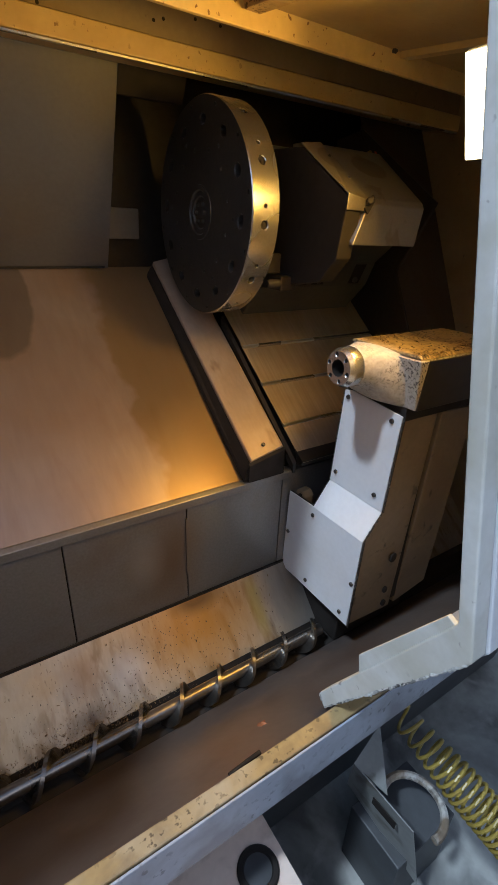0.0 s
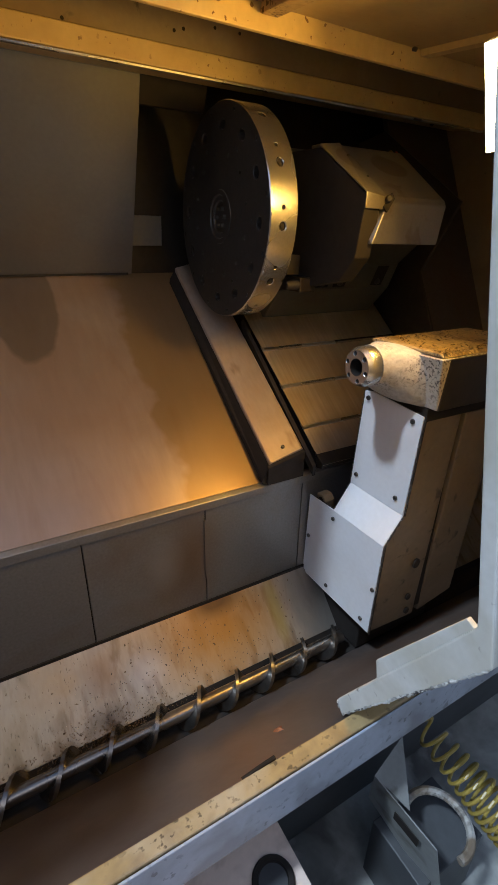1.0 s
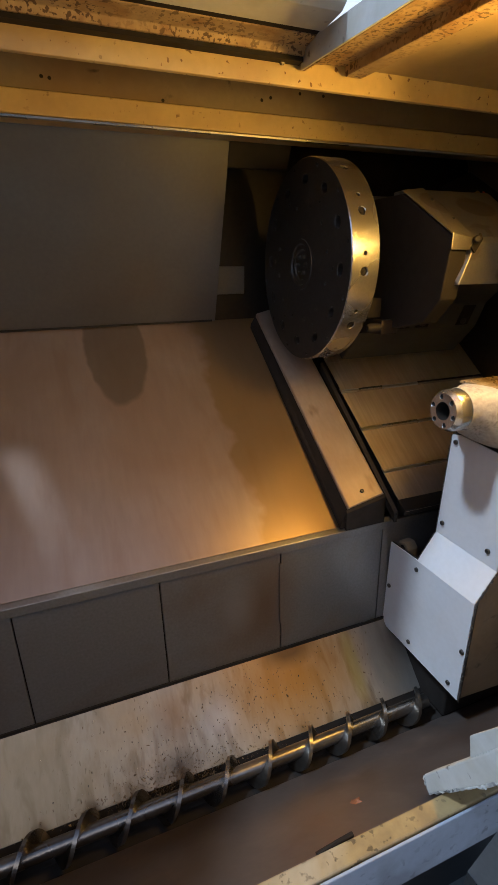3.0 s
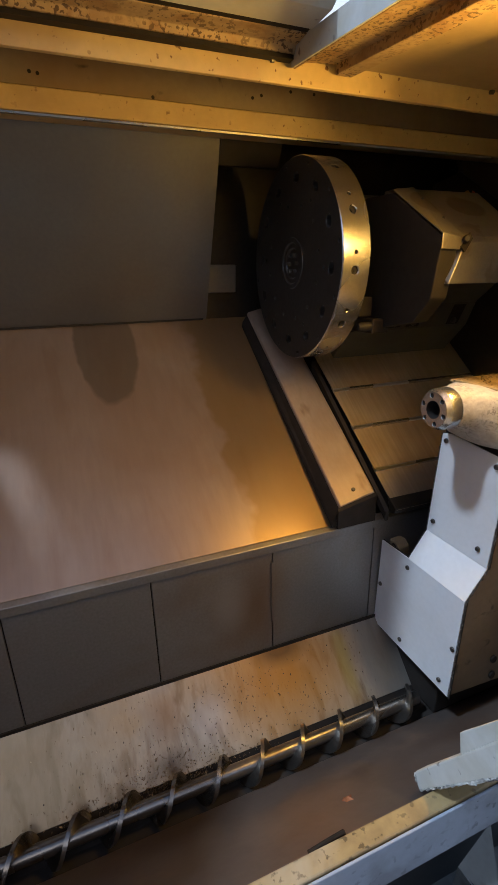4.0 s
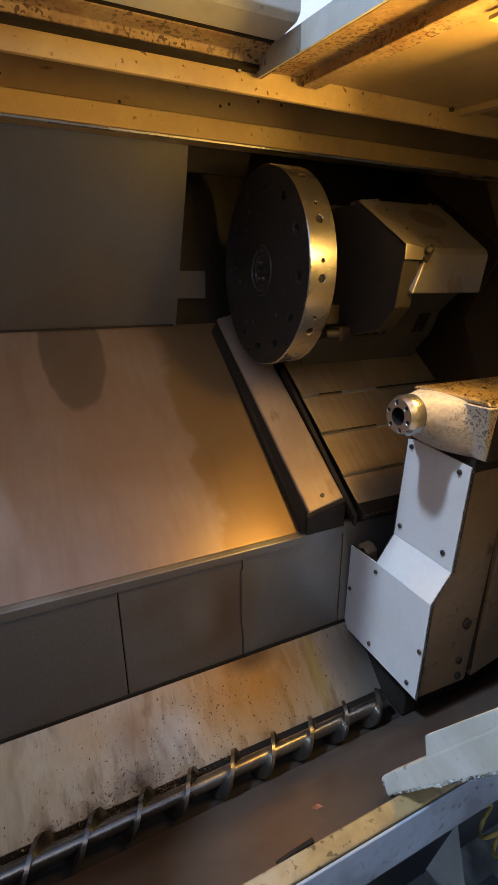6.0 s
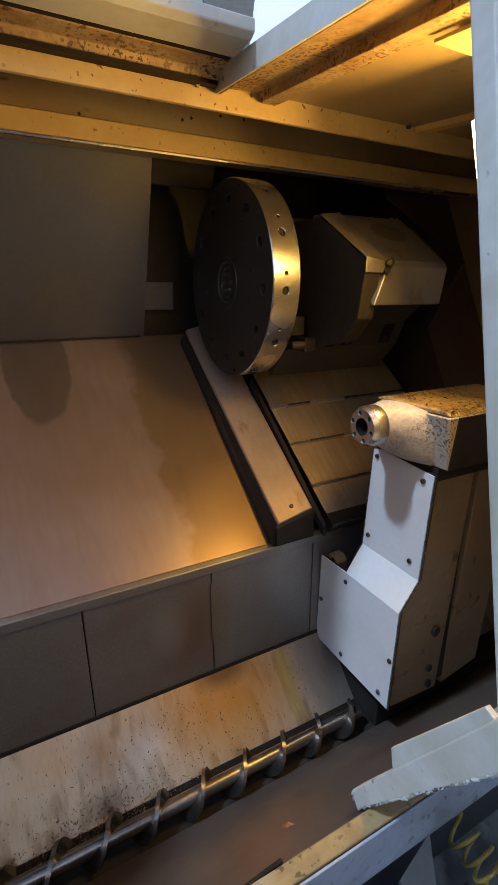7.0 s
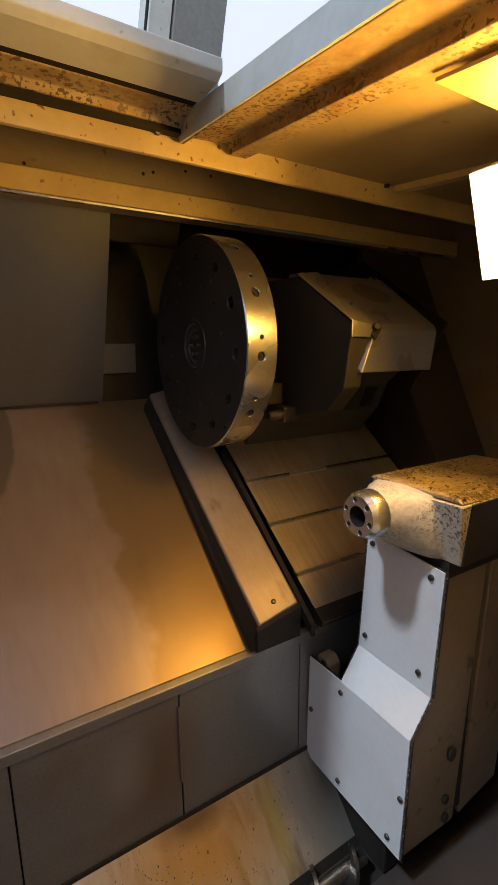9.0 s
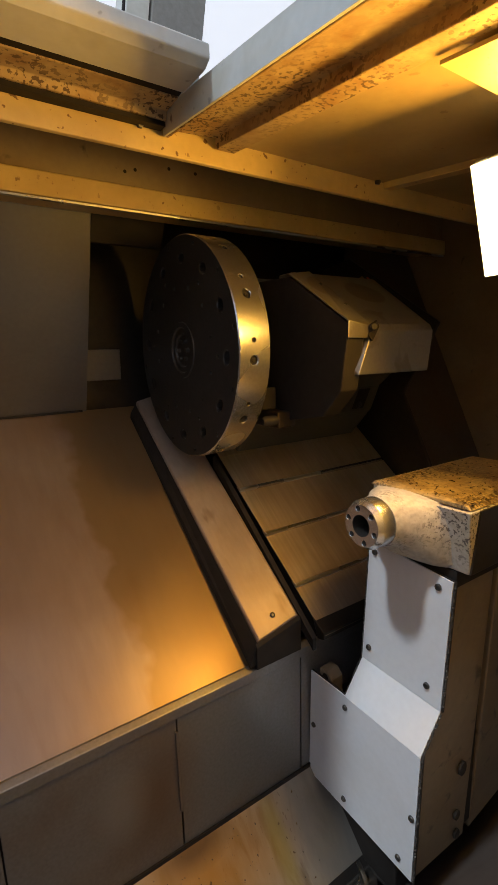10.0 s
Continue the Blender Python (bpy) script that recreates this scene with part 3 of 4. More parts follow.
part("quill_housing", loft([d_ring(0.372, QY, QZ, 0.056, 0.0, -0.44, -0.17, 0.77, 0.925), d_ring(0.405, QY, QZ, 0.060, 0.05, -0.44, -0.17, 0.77, 0.925), d_ring(0.440, QY, QZ - 0.01, 0.075, 0.35, -0.40, -0.17, 0.775, 0.925), d_ring(0.475, QY, QZ - 0.02, 0.085, 0.65, -0.40, -0.17, 0.77, 0.925), d_ring(0.505, QY, QZ - 0.03, 0.09, 0.8, -0.41, -0.165, 0.768, 0.925)]), cast_paint, tail, "chip-spattered grey housing", smooth=True)
part("head_block", loft([[(x0, -0.365, 0.922), (x0 + 0.0, -0.445, 0.924), (x1, -0.432, 0.775), (x1, -0.16, 0.772), (x0 + 0.04, -0.16, 0.922)] for x0, x1 in ((0.468, 0.500), (0.90, 0.90))]), cast_paint, tail, "chipped grey block", 0.004)
part("block_top", loft([[(x, -0.442, 0.926), (x, -0.18, 0.925), (x, -0.19, 0.933), (x, -0.43, 0.935)] for x in (0.475, 0.90)]), top_grime, tail, "top caked with chips", 0.002)
# Near-black sheet covering the long side of the grey block.
part("block_side", loft([[(x + 0.0, -0.4475, 0.922), (x, -0.4365, 0.776), (x, -0.43, 0.776), (x, -0.43, 0.922)] for x in (0.502, 0.90)]), dark_sheet, tail, "near-black side sheet", 0.002)
part("slide_gap", box(0.50, 0.88, -0.405, -0.17, 0.735, 0.773), void_black, tail, "dark gap under the block")
nose = lathe([(0.024, 0.0), (0.024, -0.06), (0, -0.06)], (0.326, QY, QZ), (-1, 0, 0), 32)
part("quill_bore", nose, void_black, tail, "dark taper bore", smooth=True)


def nose_at(u, v, w):
    r = 0.024 + v
    bevel = max(0.0, v - 0.022) * 1.6
    return Vector((0.326 + bevel + w, QY + r * math.cos(u / 0.04), QZ + r * math.sin(u / 0.04)))


us = [0.04 * math.tau * k / 12 for k in range(13)]
bm = cells(bmesh.new(), us, [0.0, 0.004, 0.0225, 0.030], {(k, 1): (0.0072, 0.010) for k in range(0, 12, 2)}, nose_at)
lathe([(0.054, 0.0), (0.055, 0.002), (0.055, 0.034), (0.0535, 0.036), (0.0535, 0.048)], (0.339, QY, QZ), (1, 0, 0), 48, bm)
part("quill_cap", bm, bright_steel, tail, "bright machined cap with six bolt holes", smooth=True)



def disc_mesh(name, material):
    bm = lathe([(0.0, 0.0), (0.35, 0.0), (0.4, -0.25), (0.75, -0.25), (1.0, 0.0), (1.0, -0.4), (0.0, -0.4)], (0, 0, 0), (0, 0, 1), 12)
    bmesh.ops.recalc_face_normals(bm, faces=bm.faces)
    me = bpy.data.meshes.new(name)
    bm.to_mesh(me)
    bm.free()
    me.materials.append(material)
    return me


# Black disc set into bolt and tool holes, painting the shade inside them.
HOLE_SHADE = disc_mesh("hole_shade", void_black)


def hole_shade(parent, at, axis, r):
    ob = new("hole_shade", HOLE_SHADE)
    ob.matrix_basis = Matrix.Translation(at) @ frame_of(axis) @ Matrix.Scale(r, 4)
    return hang(ob, parent)


for k in range(0, 12, 2):
    a = math.tau * (k + 0.5) / 12
    r = 0.024 + 0.01325
    hole_shade(tail, (0.3285, QY + r * math.cos(a), QZ + r * math.sin(a)), (-1, 0, 0), 0.0062)

# ---- screw conveyor ----
AY, AZ = -0.250, -0.182
auger = thing("screw_conveyor", (0, AY, AZ), "oily steel screw conveyor lying in the chip trough", "screw conveyor")
part("shaft", lathe([(0, XL + 0.01), (0.021, XL + 0.01), (0.021, 0.44), (0, 0.44)], (0, AY, AZ), (1, 0, 0), 20), auger_steel, auger, "", smooth=True)
bm = bmesh.new()
PITCH, RO, RI = 0.137, 0.053, 0.019
turns = 24
n0 = int((0.42 - (XL + 0.02)) / PITCH * turns)
prev = None
for k in range(n0):
    x = XL + 0.02 + k * PITCH / turns
    a = -math.tau * (x - 0.253) / PITCH + math.pi / 2 + 0.45
    c, s = math.cos(a), math.sin(a)
    ring = [bm.verts.new((x + dx, AY + r * c, AZ + r * s)) for dx, r in ((-0.006, RI), (-0.006, RO), (0.006, RO), (0.006, RI))]
    if prev:
        for i in range(4):
            bm.faces.new((prev[i], prev[(i + 1) % 4], ring[(i + 1) % 4], ring[i]))
    prev = ring
part("flight", bm, auger_steel, auger, "helical flight with a bright worn edge", smooth=True)

# ---- turret carriage, parked beside the tailstock ----
CX, CW = 0.402, 0.715
carriage = thing("turret_carriage", (0.75, 0.2, 0.45), "turret lathe carriage with stepped steel cover plates, parked beside the tailstock", "lathe carriage")
RISE = 0.80


def deck(y):
    return 0.534 + RISE * y


# four stepped cover plates, the lowest on top
ys = [-0.078, 0.040, 0.177, 0.310, 0.448]
for k in range(4):
    lift = 0.007 * k
    a, b = (ys[k], deck(ys[k]) + lift), (ys[k + 1] + 0.02, deck(ys[k + 1] + 0.02) + lift)
    p = part("cover_plate", sheet(a, b, CX + 0.020 - 0.007 * k, CX + CW - 0.006 * k, 0.004, None, CX + CW - 0.006 * k, CX + 0.013 - 0.007 * k), plate_steel, carriage, "oil-streaked brushed steel plate", 0.001)
    if k:
        part("plate_edge", loft([[(x, ys[k] - 0.004, deck(ys[k]) + lift + 0.002), (x, ys[k] + 0.004, deck(ys[k]) + lift + 0.0075), (x, ys[k] + 0.007, deck(ys[k]) + lift - 0.006), (x, ys[k] + 0.001, deck(ys[k]) + lift - 0.009)] for x in (CX + 0.020 - 0.007 * k, CX + CW - 0.006 * k)]), bright_steel, p, "folded bright edge", 0.0008)
part("plate_lip", loft([[(x, -0.078, 0.478), (x, -0.076, 0.458), (x, -0.050, 0.450), (x, -0.030, 0.508)] for x in (CX + 0.016, CX + CW - 0.002)]), dark_sheet, carriage, "dark folded lip", 0.002)
part("apron", loft([[(x, -0.045, 0.452), (x, -0.012, 0.425), (x, 0.05, 0.46), (x, 0.46, 0.80), (x, 0.44, 0.870), (x, -0.02, 0.502)] for x in (CX + 0.022, CX + CW - 0.03)]), void_black, carriage, "dark apron under the plates")
for px in (0.08, 0.21, 0.36, 0.52, 0.64):
    screw(carriage, (CX + px, 0.436, deck(0.436) + 0.027), (0, -RISE, 1), 0.9)
part("joint_flange", sheet((0.424, deck(0.424) + 0.024), (0.452, deck(0.452) + 0.027), CX, CX + CW - 0.04, 0.006), plate_steel, carriage, "screwed flange strip", 0.001)

# shield strip beside the plates


def bar_ring(y, drop):
    h = BED * y - 0.02 * max(y, 0.0)
    return [(0.243, y, h + 0.492), (0.247, y, h + 0.499), (0.376, y, h + 0.529), (0.382, y, h + 0.524), (0.382, y, BED * y + drop), (0.243, y, BED * y + drop)]


part("shield_strip", loft([bar_ring(-0.010, 0.435), bar_ring(0.80, 0.425)]), strip_steel, carriage, "grey sheet shield strip", 0.002)
part("strip_edge", loft([[(0.216, y, BED * y + 0.422), (0.220, y, BED * y + 0.440), (0.2415, y, BED * y + 0.488 - 0.02 * max(y, 0)), (0.2415, y, BED * y + 0.422)] for y in (-0.008, 0.80)]), void_black, carriage, "black rubber wiper edge")
part("strip_foot", loft([[(x, -0.020, 0.412), (x, -0.020, 0.425 + dz), (x, -0.011, 0.435 + dz), (x, -0.0105, 0.412)] for x, dz in ((0.232, 0.052), (0.384, 0.084))]), void_black, carriage, "dark end cap", 0.002)
screw(carriage, (0.312, 0.018, BED * 0.018 + 0.515), (-0.2, -BED, 1), 1.0)
part("plate_rail", loft([[(0.386, y, deck(y) - 0.045), (0.386, y, deck(y) - 0.012), (0.398, y, deck(y) - 0.004), (0.398, y, deck(y) - 0.045)] for y in (-0.068, 0.46)]), void_black, carriage, "black side of the plate stack")

# casting that carries the turret
BODY = [(0.440, 0.895), (0.330, 1.015), (0.290, 1.110), (0.165, 1.215), (0.150, 1.362), (0.300, 1.475), (0.70, 1.52), (0.70, 0.90)]
part("saddle_casting", prism_x(BODY, 0.47, 1.045), body_paint, carriage, "olive grey painted casting", 0.006)
for px in (0.640, 0.728, 0.930):
    part("pocket", loft([[(px, 0.328, 1.022), (px + 0.062, 0.328, 1.022), (px + 0.066, 0.294, 1.102), (px + 0.004, 0.294, 1.102)], [(px, 0.3268, 1.0215), (px + 0.062, 0.3268, 1.0215), (px + 0.066, 0.2928, 1.1015), (px + 0.004, 0.2928, 1.1015)]]), void_black, carriage, "dark bolt pocket")
    part("pocket_lip", tube([(px, 0.327, 1.021), (px + 0.062, 0.327, 1.021)], 0.003, 6), body_paint, carriage, "pocket lip")
    screw(carriage, (px + 0.030, 0.318, 1.040), (0, -0.9, -0.35), 1.7)

# silver sheet cover in front of the casting
cover = part("motor_cover", loft([[(x0, -0.125, 1.188), (x1, -0.127, 1.296), (x1, -0.118, 1.312), (x2, 0.100, 1.462), (x2, 0.160, 1.462), (x0, 0.170, 1.188)] for x0, x1, x2 in ((0.484, 0.528, 0.460), (0.757, 0.771, 0.782))]), cover_steel, carriage, "silver sheet metal cover with oil marks", 0.003)
part("cover_end", loft([[(0.443, -0.130, 1.278), (0.443, -0.130, 1.320), (0.446, 0.098, 1.458), (0.446, 0.098, 1.453), (0.443, -0.126, 1.317), (0.443, -0.126, 1.278)],
                        [(0.506, -0.131, 1.277), (0.526, -0.131, 1.306), (0.520, 0.098, 1.468), (0.520, 0.098, 1.463), (0.526, -0.127, 1.303), (0.506, -0.127, 1.277)]]), cover_steel, carriage, "folded silver cover end", 0.002)
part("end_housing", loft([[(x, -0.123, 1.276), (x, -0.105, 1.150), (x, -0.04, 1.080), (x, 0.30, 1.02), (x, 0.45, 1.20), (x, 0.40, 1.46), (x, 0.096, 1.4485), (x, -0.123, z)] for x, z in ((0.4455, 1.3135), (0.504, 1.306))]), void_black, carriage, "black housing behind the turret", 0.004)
part("cover_clip", lathe([(0, 0.012), (0.007, 0.012), (0.011, 0.006), (0.011, -0.006), (0, -0.006)], (0.520, -0.136, 1.303), (-0.5, -0.8, 0.1), 14), void_black, carriage, "small round clip")
part("clip_bracket", loft([[(0.506, -0.134, 1.285), (0.535, -0.134, 1.320), (0.545, -0.134, 1.305), (0.522, -0.134, 1.270)], [(0.506, -0.128, 1.285), (0.535, -0.128, 1.320), (0.545, -0.128, 1.305), (0.522, -0.128, 1.270)]]), dark_sheet, carriage, "dark clip bracket")
for at in ((0.500, 0.03, 1.424), (0.512, -0.05, 1.365)):
    screw(carriage, at, (0, -0.6, 0.8), 0.6)

# turret disc
TC = Vector((0.255, 0.388, 1.262))
TR, TT = 0.330, 0.095
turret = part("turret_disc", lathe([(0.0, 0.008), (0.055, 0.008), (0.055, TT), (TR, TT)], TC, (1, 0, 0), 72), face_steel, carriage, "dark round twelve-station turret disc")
PH = radians(-5)


def face_at(u, v, w):
    a = u / 0.2 + PH
    return TC + Vector((w, -v * math.cos(a), v * math.sin(a)))


def rim_at(u, v, w):
    a = u / TR + PH
    r = TR - w
    return TC + Vector((v, -r * math.cos(a), r * math.sin(a)))


ang = [math.tau * k / 24 - math.tau / 48 for k in range(25)]
holes = {(k, 3): (0.0170, 0.03) for k in range(0, 24, 2)}
holes.update({(k, 4): (0.0055, 0.02) for k in range(1, 24, 2)})
holes.update({(k, 1): (0.0065, 0.02) for k in range(1, 24, 2)})
holes.update({(k, 2): (0.0058, 0.02) for k in range(0, 24, 4)})
bm = cells(bmesh.new(), [0.2 * a for a in ang], [0.085, 0.170, 0.205, 0.240, 0.292, TR - 0.003], holes, face_at)
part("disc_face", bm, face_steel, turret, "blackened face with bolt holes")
bm = lathe([(0.0, 0.010), (0.046, 0.010), (0.052, 0.002), (0.066, 0.002), (0.070, -0.003), (0.084, -0.003), (0.085, 0.0)], TC, (1, 0, 0), 48)
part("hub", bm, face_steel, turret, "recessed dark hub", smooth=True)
for k in range(6):
    a = k * math.tau / 6
    part("hub_bolt", lathe([(0, -0.004), (0.006, -0.004), (0.007, 0.0), (0.007, 0.012), (0, 0.012)], TC + Vector((0.0, -0.03 * math.cos(a), 0.03 * math.sin(a))), (1, 0, 0), 10), screw_steel, turret, "dark hub bolt")
uu, hol = [], {}
for k in range(12):
    for d in (-15, -6, 5, 12):
        uu.append(TR * radians(30 * k + d))
    hol[4 * k + 1, 1] = (0.0145, 0.03)
    hol[4 * k + 2, 1] = (0.0072, 0.02)
uu.append(TR * radians(345))
bm = cells(bmesh.new(), uu, [0.003, 0.026, 0.066, TT], hol, rim_at)
lathe([(TR - 0.003, 0.0), (TR, 0.003)], TC, (1, 0, 0), 96, bm)
part("disc_rim", bm, bright_steel, turret, "bright machined rim with tool pockets", smooth=True)
for k in range(12):
    for d, r in ((-0.5, 0.0124), (8.5, 0.0061)):
        a = radians(30 * k + d) + PH
        n = Vector((0, -math.cos(a), math.sin(a)))
        ob = new("hole_shade", HOLE_SHADE)
        ob.matrix_basis = Matrix.Translation(TC + Vector((0.046, 0, 0)) + n * (TR - 0.004)) @ frame_of(n) @ Matrix.Scale(r, 4)
        ob.parent = turret
        ob.matrix_parent_inverse = Matrix.Identity(4)
part("turret_neck", lathe([(0.0, TT), (0.225, TT), (0.225, TT + 0.012), (0.185, TT + 0.02), (0.180, TT + 0.06), (0.14, TT + 0.10), (0, TT + 0.10)], TC, (1, 0, 0), 48), blue_cast, carriage, "blue grey casting behind the disc", smooth=True)
# Coolant block and nozzle: black in place of the shade behind the disc.
part("coolant_block", box(0.375, 0.425, 0.135, 0.20, 1.088, 1.150), void_black, carriage, "coolant block coloured black for the shade behind the disc", 0.004)
part("coolant_nozzle", lathe([(0, -0.012), (0.010, -0.012), (0.015, 0.0), (0.015, 0.07), (0, 0.07)], (0.372, 0.115, 1.058), (1, 0, 0), 16), void_black, carriage, "black nozzle", smooth=True)
part("nozzle_block", box(0.405, 0.468, 0.10, 0.30, 1.035, 1.082), dark_sheet, carriage, "black nozzle holder", 0.004)

# folded end shield on the carriage's far side
part("end_shield", loft([[(x, -0.030, 0.500), (x, -0.032, 0.552), (x, 0.240, 1.076), (x, 0.098, 1.337), (x, 0.542, 1.624), (x, 0.70, 1.60), (x, 0.60, 0.90), (x, 0.10, 0.500)] for x in (1.122, 1.136)]), dark_sheet, carriage, "black folded end shield", 0.003)

# air line on the casting
hose = [(0.768, -0.02, 1.222), (0.80, -0.022, 1.222), (0.835, -0.018, 1.236), (0.850, 0.0, 1.27), (0.850, 0.05, 1.33), (0.842, 0.10, 1.385), (0.828, 0.14, 1.425)]
part("air_hose", tube(hose, 0.0075), hose_yellow, carriage, "yellow air hose", smooth=True)
part("valve", lathe([(0, 0), (0.013, 0), (0.013, 0.025), (0.019, 0.027), (0.019, 0.044), (0.010, 0.05), (0.010, 0.075), (0, 0.075)], (0.828, 0.138, 1.420), (-0.2, 0.6, 0.75), 10), brass, carriage, "brass ball valve")
part("valve_handle", turned(box(-0.006, 0.055, -0.005, 0.005, -0.002, 0.002), Matrix.Translation((0.83, 0.165, 1.475)) @ Euler((0.6, 0.5, 0.3)).to_matrix().to_4x4()), orange, carriage, "orange lever handle", 0.001)

# ---- sliding door at the right of the opening, bent inwards below ----
door = thing("sliding_door", (0.8, -0.85, 0.10), "white painted bent sliding door pushed open, chipped along its edges", "door")
prof = [(-0.612, 0.118), (-0.894, 0.618), (-0.601, 2.0)]
out = [(-0.634, 0.084), (-0.936, 0.561), (-0.640, 2.0)]
part("door_edge", loft([[(x, *p) for p in prof] + [(x, *p) for p in out[::-1]] for x in (0.084, 0.128)]), frame_paint, door, "white edge flange with chipped paint", 0.004)
part("door_panel", loft([[(x, p[0] - 0.012, p[1]) for p in prof] + [(x, p[0] - 0.004, p[1]) for p in out[::-1]] for x in (0.131, 1.50)]), white_paint, door, "white door sheet", 0.003)
part("inner_lip", loft([[(x, -0.706, 0.350), (x, -0.872, 0.616), (x, -0.890, 0.608), (x, -0.716, 0.300)] for x in (0.088, 0.100)]), frame_paint, door, "white inner lip", 0.002)
part("door_window_frame", loft([[(x, y - 0.05, z) for y, z in ((-0.80, 1.02), (-0.70, 1.62), (-0.715, 1.62), (-0.815, 1.02))] for x in (0.235, 0.255)]), dark_panel, door, "dark window gasket", 0.002)

# ---- outside, below the sill ----
tank = thing("coolant_tank", (-0.4, -0.75, -0.80), "coolant tank with an oil-stained tan lid under the sill", "coolant tank")
part("lid", box(-0.85, -0.068, -1.05, -0.575, -0.312, -0.300), pink_box, tank, "tan lid", 0.002)
part("tank_body", box(-0.84, -0.078, -1.04, -0.585, -0.80, -0.312), dark_panel, tank, "dark tank body")
part("filler_ring", lathe([(0.037, 0.004), (0.040, 0.012), (0.051, 0.012), (0.056, 0.006), (0.056, 0.0)], (-0.150, -0.705, -0.300), (0, 0, 1), 32), void_black, tank, "black filler ring", smooth=True)
part("filler_cap", lathe([(0, 0.006), (0.037, 0.006), (0.037, 0.0), (0, 0.0)], (-0.150, -0.705, -0.300), (0, 0, 1), 32), dark_panel, tank, "dark cap")

chute = thing("chute_bracket", (0.3, -0.75, -0.8), "grey painted sheet metal bracket under the sill", "bracket")
A, B, C = Vector((0.225, -0.665, -0.240)), Vector((0.262, -0.868, -0.290)), Vector((0.385, -0.622, -0.235))


def plate(pts, n, t):
    n = Vector(n).normalized() * t
    return loft([[p for p in pts], [p + n for p in pts]])


A_LOW, B_LOW = (0.261, -0.633, -0.4255), (0.337, -0.899, -0.620)
part("front_plate", plate([A, B, Vector(B_LOW), Vector(A_LOW)], (1, 0.2, 0), 0.004), grey_metal, chute, "grey front plate")
part("top_web", plate([A, C, A + (B - A) * 0.45 + Vector((0.05, 0, -0.06))], (0, 0, -1), 0.004), grey_metal, chute, "stained web plate")
part("handle_bar", plate([A + (B - A) * 0.40 + Vector((-0.004, 0, -0.03)), A + (B - A) * 0.78 + Vector((-0.004, 0, -0.03)), A + (B - A) * 0.78 + Vector((-0.004, 0, -0.06)), A + (B - A) * 0.40 + Vector((-0.004, 0, -0.06))], (-1, 0, 0), 0.003), void_black, chute, "dark slot")
part("chute_stand", box(0.27, 0.55, -0.86, -0.66, -0.80, -0.52), dark_panel, chute, "dark stand", 0.004)
ring = [(0.375 + 0.095 * math.cos(a), -0.80 + 0.095 * math.sin(a), -0.40) for a in [radians(-100 + 8 * k) for k in range(27)]]
part("pipe_ring", tube(ring, 0.013, 8), flange_grime, chute, "stained white ring", smooth=True)

coil = thing("coiled_air_hose", (0.42, -0.8, -0.3), "greasy yellow coiled air hose hanging below the sill", "air hose")
p0, p1 = Vector((0.360, -0.650, -0.075)), Vector((0.450, -1.060, -0.255))
ax = (p1 - p0).normalized()
side = ax.cross(Vector((0, 0, 1))).normalized()
up = side.cross(ax)
pts = []
for k in range(18 * 16 + 1):
    f = k / (18 * 16)
    g = f ** 0.62
    a = math.tau * k / 16
    r = 0.034 + 0.020 * min(1.0, f * 2.5)
    pts.append(p0 + (p1 - p0) * g + side * (r * math.cos(a)) + up * (r * math.sin(a)))
part("coil", tube(pts, 0.0052, 7), hose_yellow, coil, "", smooth=True)
part("hose_end", tube([(0.33, -0.70, -0.02), (0.34, -0.69, -0.06), (0.372, -0.652, -0.09), (0.40, -0.62, -0.10)], 0.006, 8), void_black, coil, "black fitting", smooth=True)

# ---- small things ----
leaf = thing("dry_leaf", (-0.035, -0.530, -0.031), "small curled dry brown leaf lying on the tray", "leaf")
bm = bmesh.new()
vs = [bm.verts.new((-0.035 + x, -0.530 + y, -0.028 + z)) for x, y, z in ((-0.016, 0.004, 0.0), (-0.004, 0.014, -0.006), (0.006, 0.008, -0.002), (0.018, 0.012, -0.004), (0.010, -0.002, 0.008), (0.014, -0.014, 0.014), (0.0, -0.008, 0.012), (-0.010, -0.012, 0.012))]
top = bm.verts.new((-0.035, -0.528, -0.014))
for k in range(8):
    bm.faces.new((vs[k], vs[(k + 1) % 8], top))
part("blade", bm, leaf_brown, leaf)
rod = thing("rubber_strip", (-0.16, -0.655, 0.10), "short black rubber strip lying by the sill", "rubber strip")
part("strip", tube([(-0.215, -0.650, 0.093), (-0.17, -0.648, 0.096), (-0.125, -0.642, 0.088)], 0.006, 8), void_black, rod, smooth=True)
arm = thing("roof_column", (0.55, 0.9, 1.76), "pale grey column standing above the machine roof", "column")
part("column_shaft", loft([[(0.43 + dx + sx, 1.0 + sy, z) for sx, sy in ((0, -0.06), (0.22, -0.06), (0.22, 0.1), (0, 0.1))] for dx, z in ((-0.08, 1.765), (0.18, 3.4))]), grey_paint_new, arm, "", 0.004)
part("column_side", loft([[(0.335 + dx + sx, 1.0 + sy, z) for sx, sy in ((0, -0.05), (0.088, -0.05), (0.088, 0.1), (0, 0.1))] for dx, z in ((-0.08, 1.765), (0.18, 3.4))]), frame_paint, arm, "white cover", 0.004)
part("cable", tube([(0.318 - 0.08 + 0.16 * k, 0.93, 1.765 + k) for k in (0, 0.3, 0.6, 1.0)], 0.006, 8), void_black, arm, "thin black cable", smooth=True)
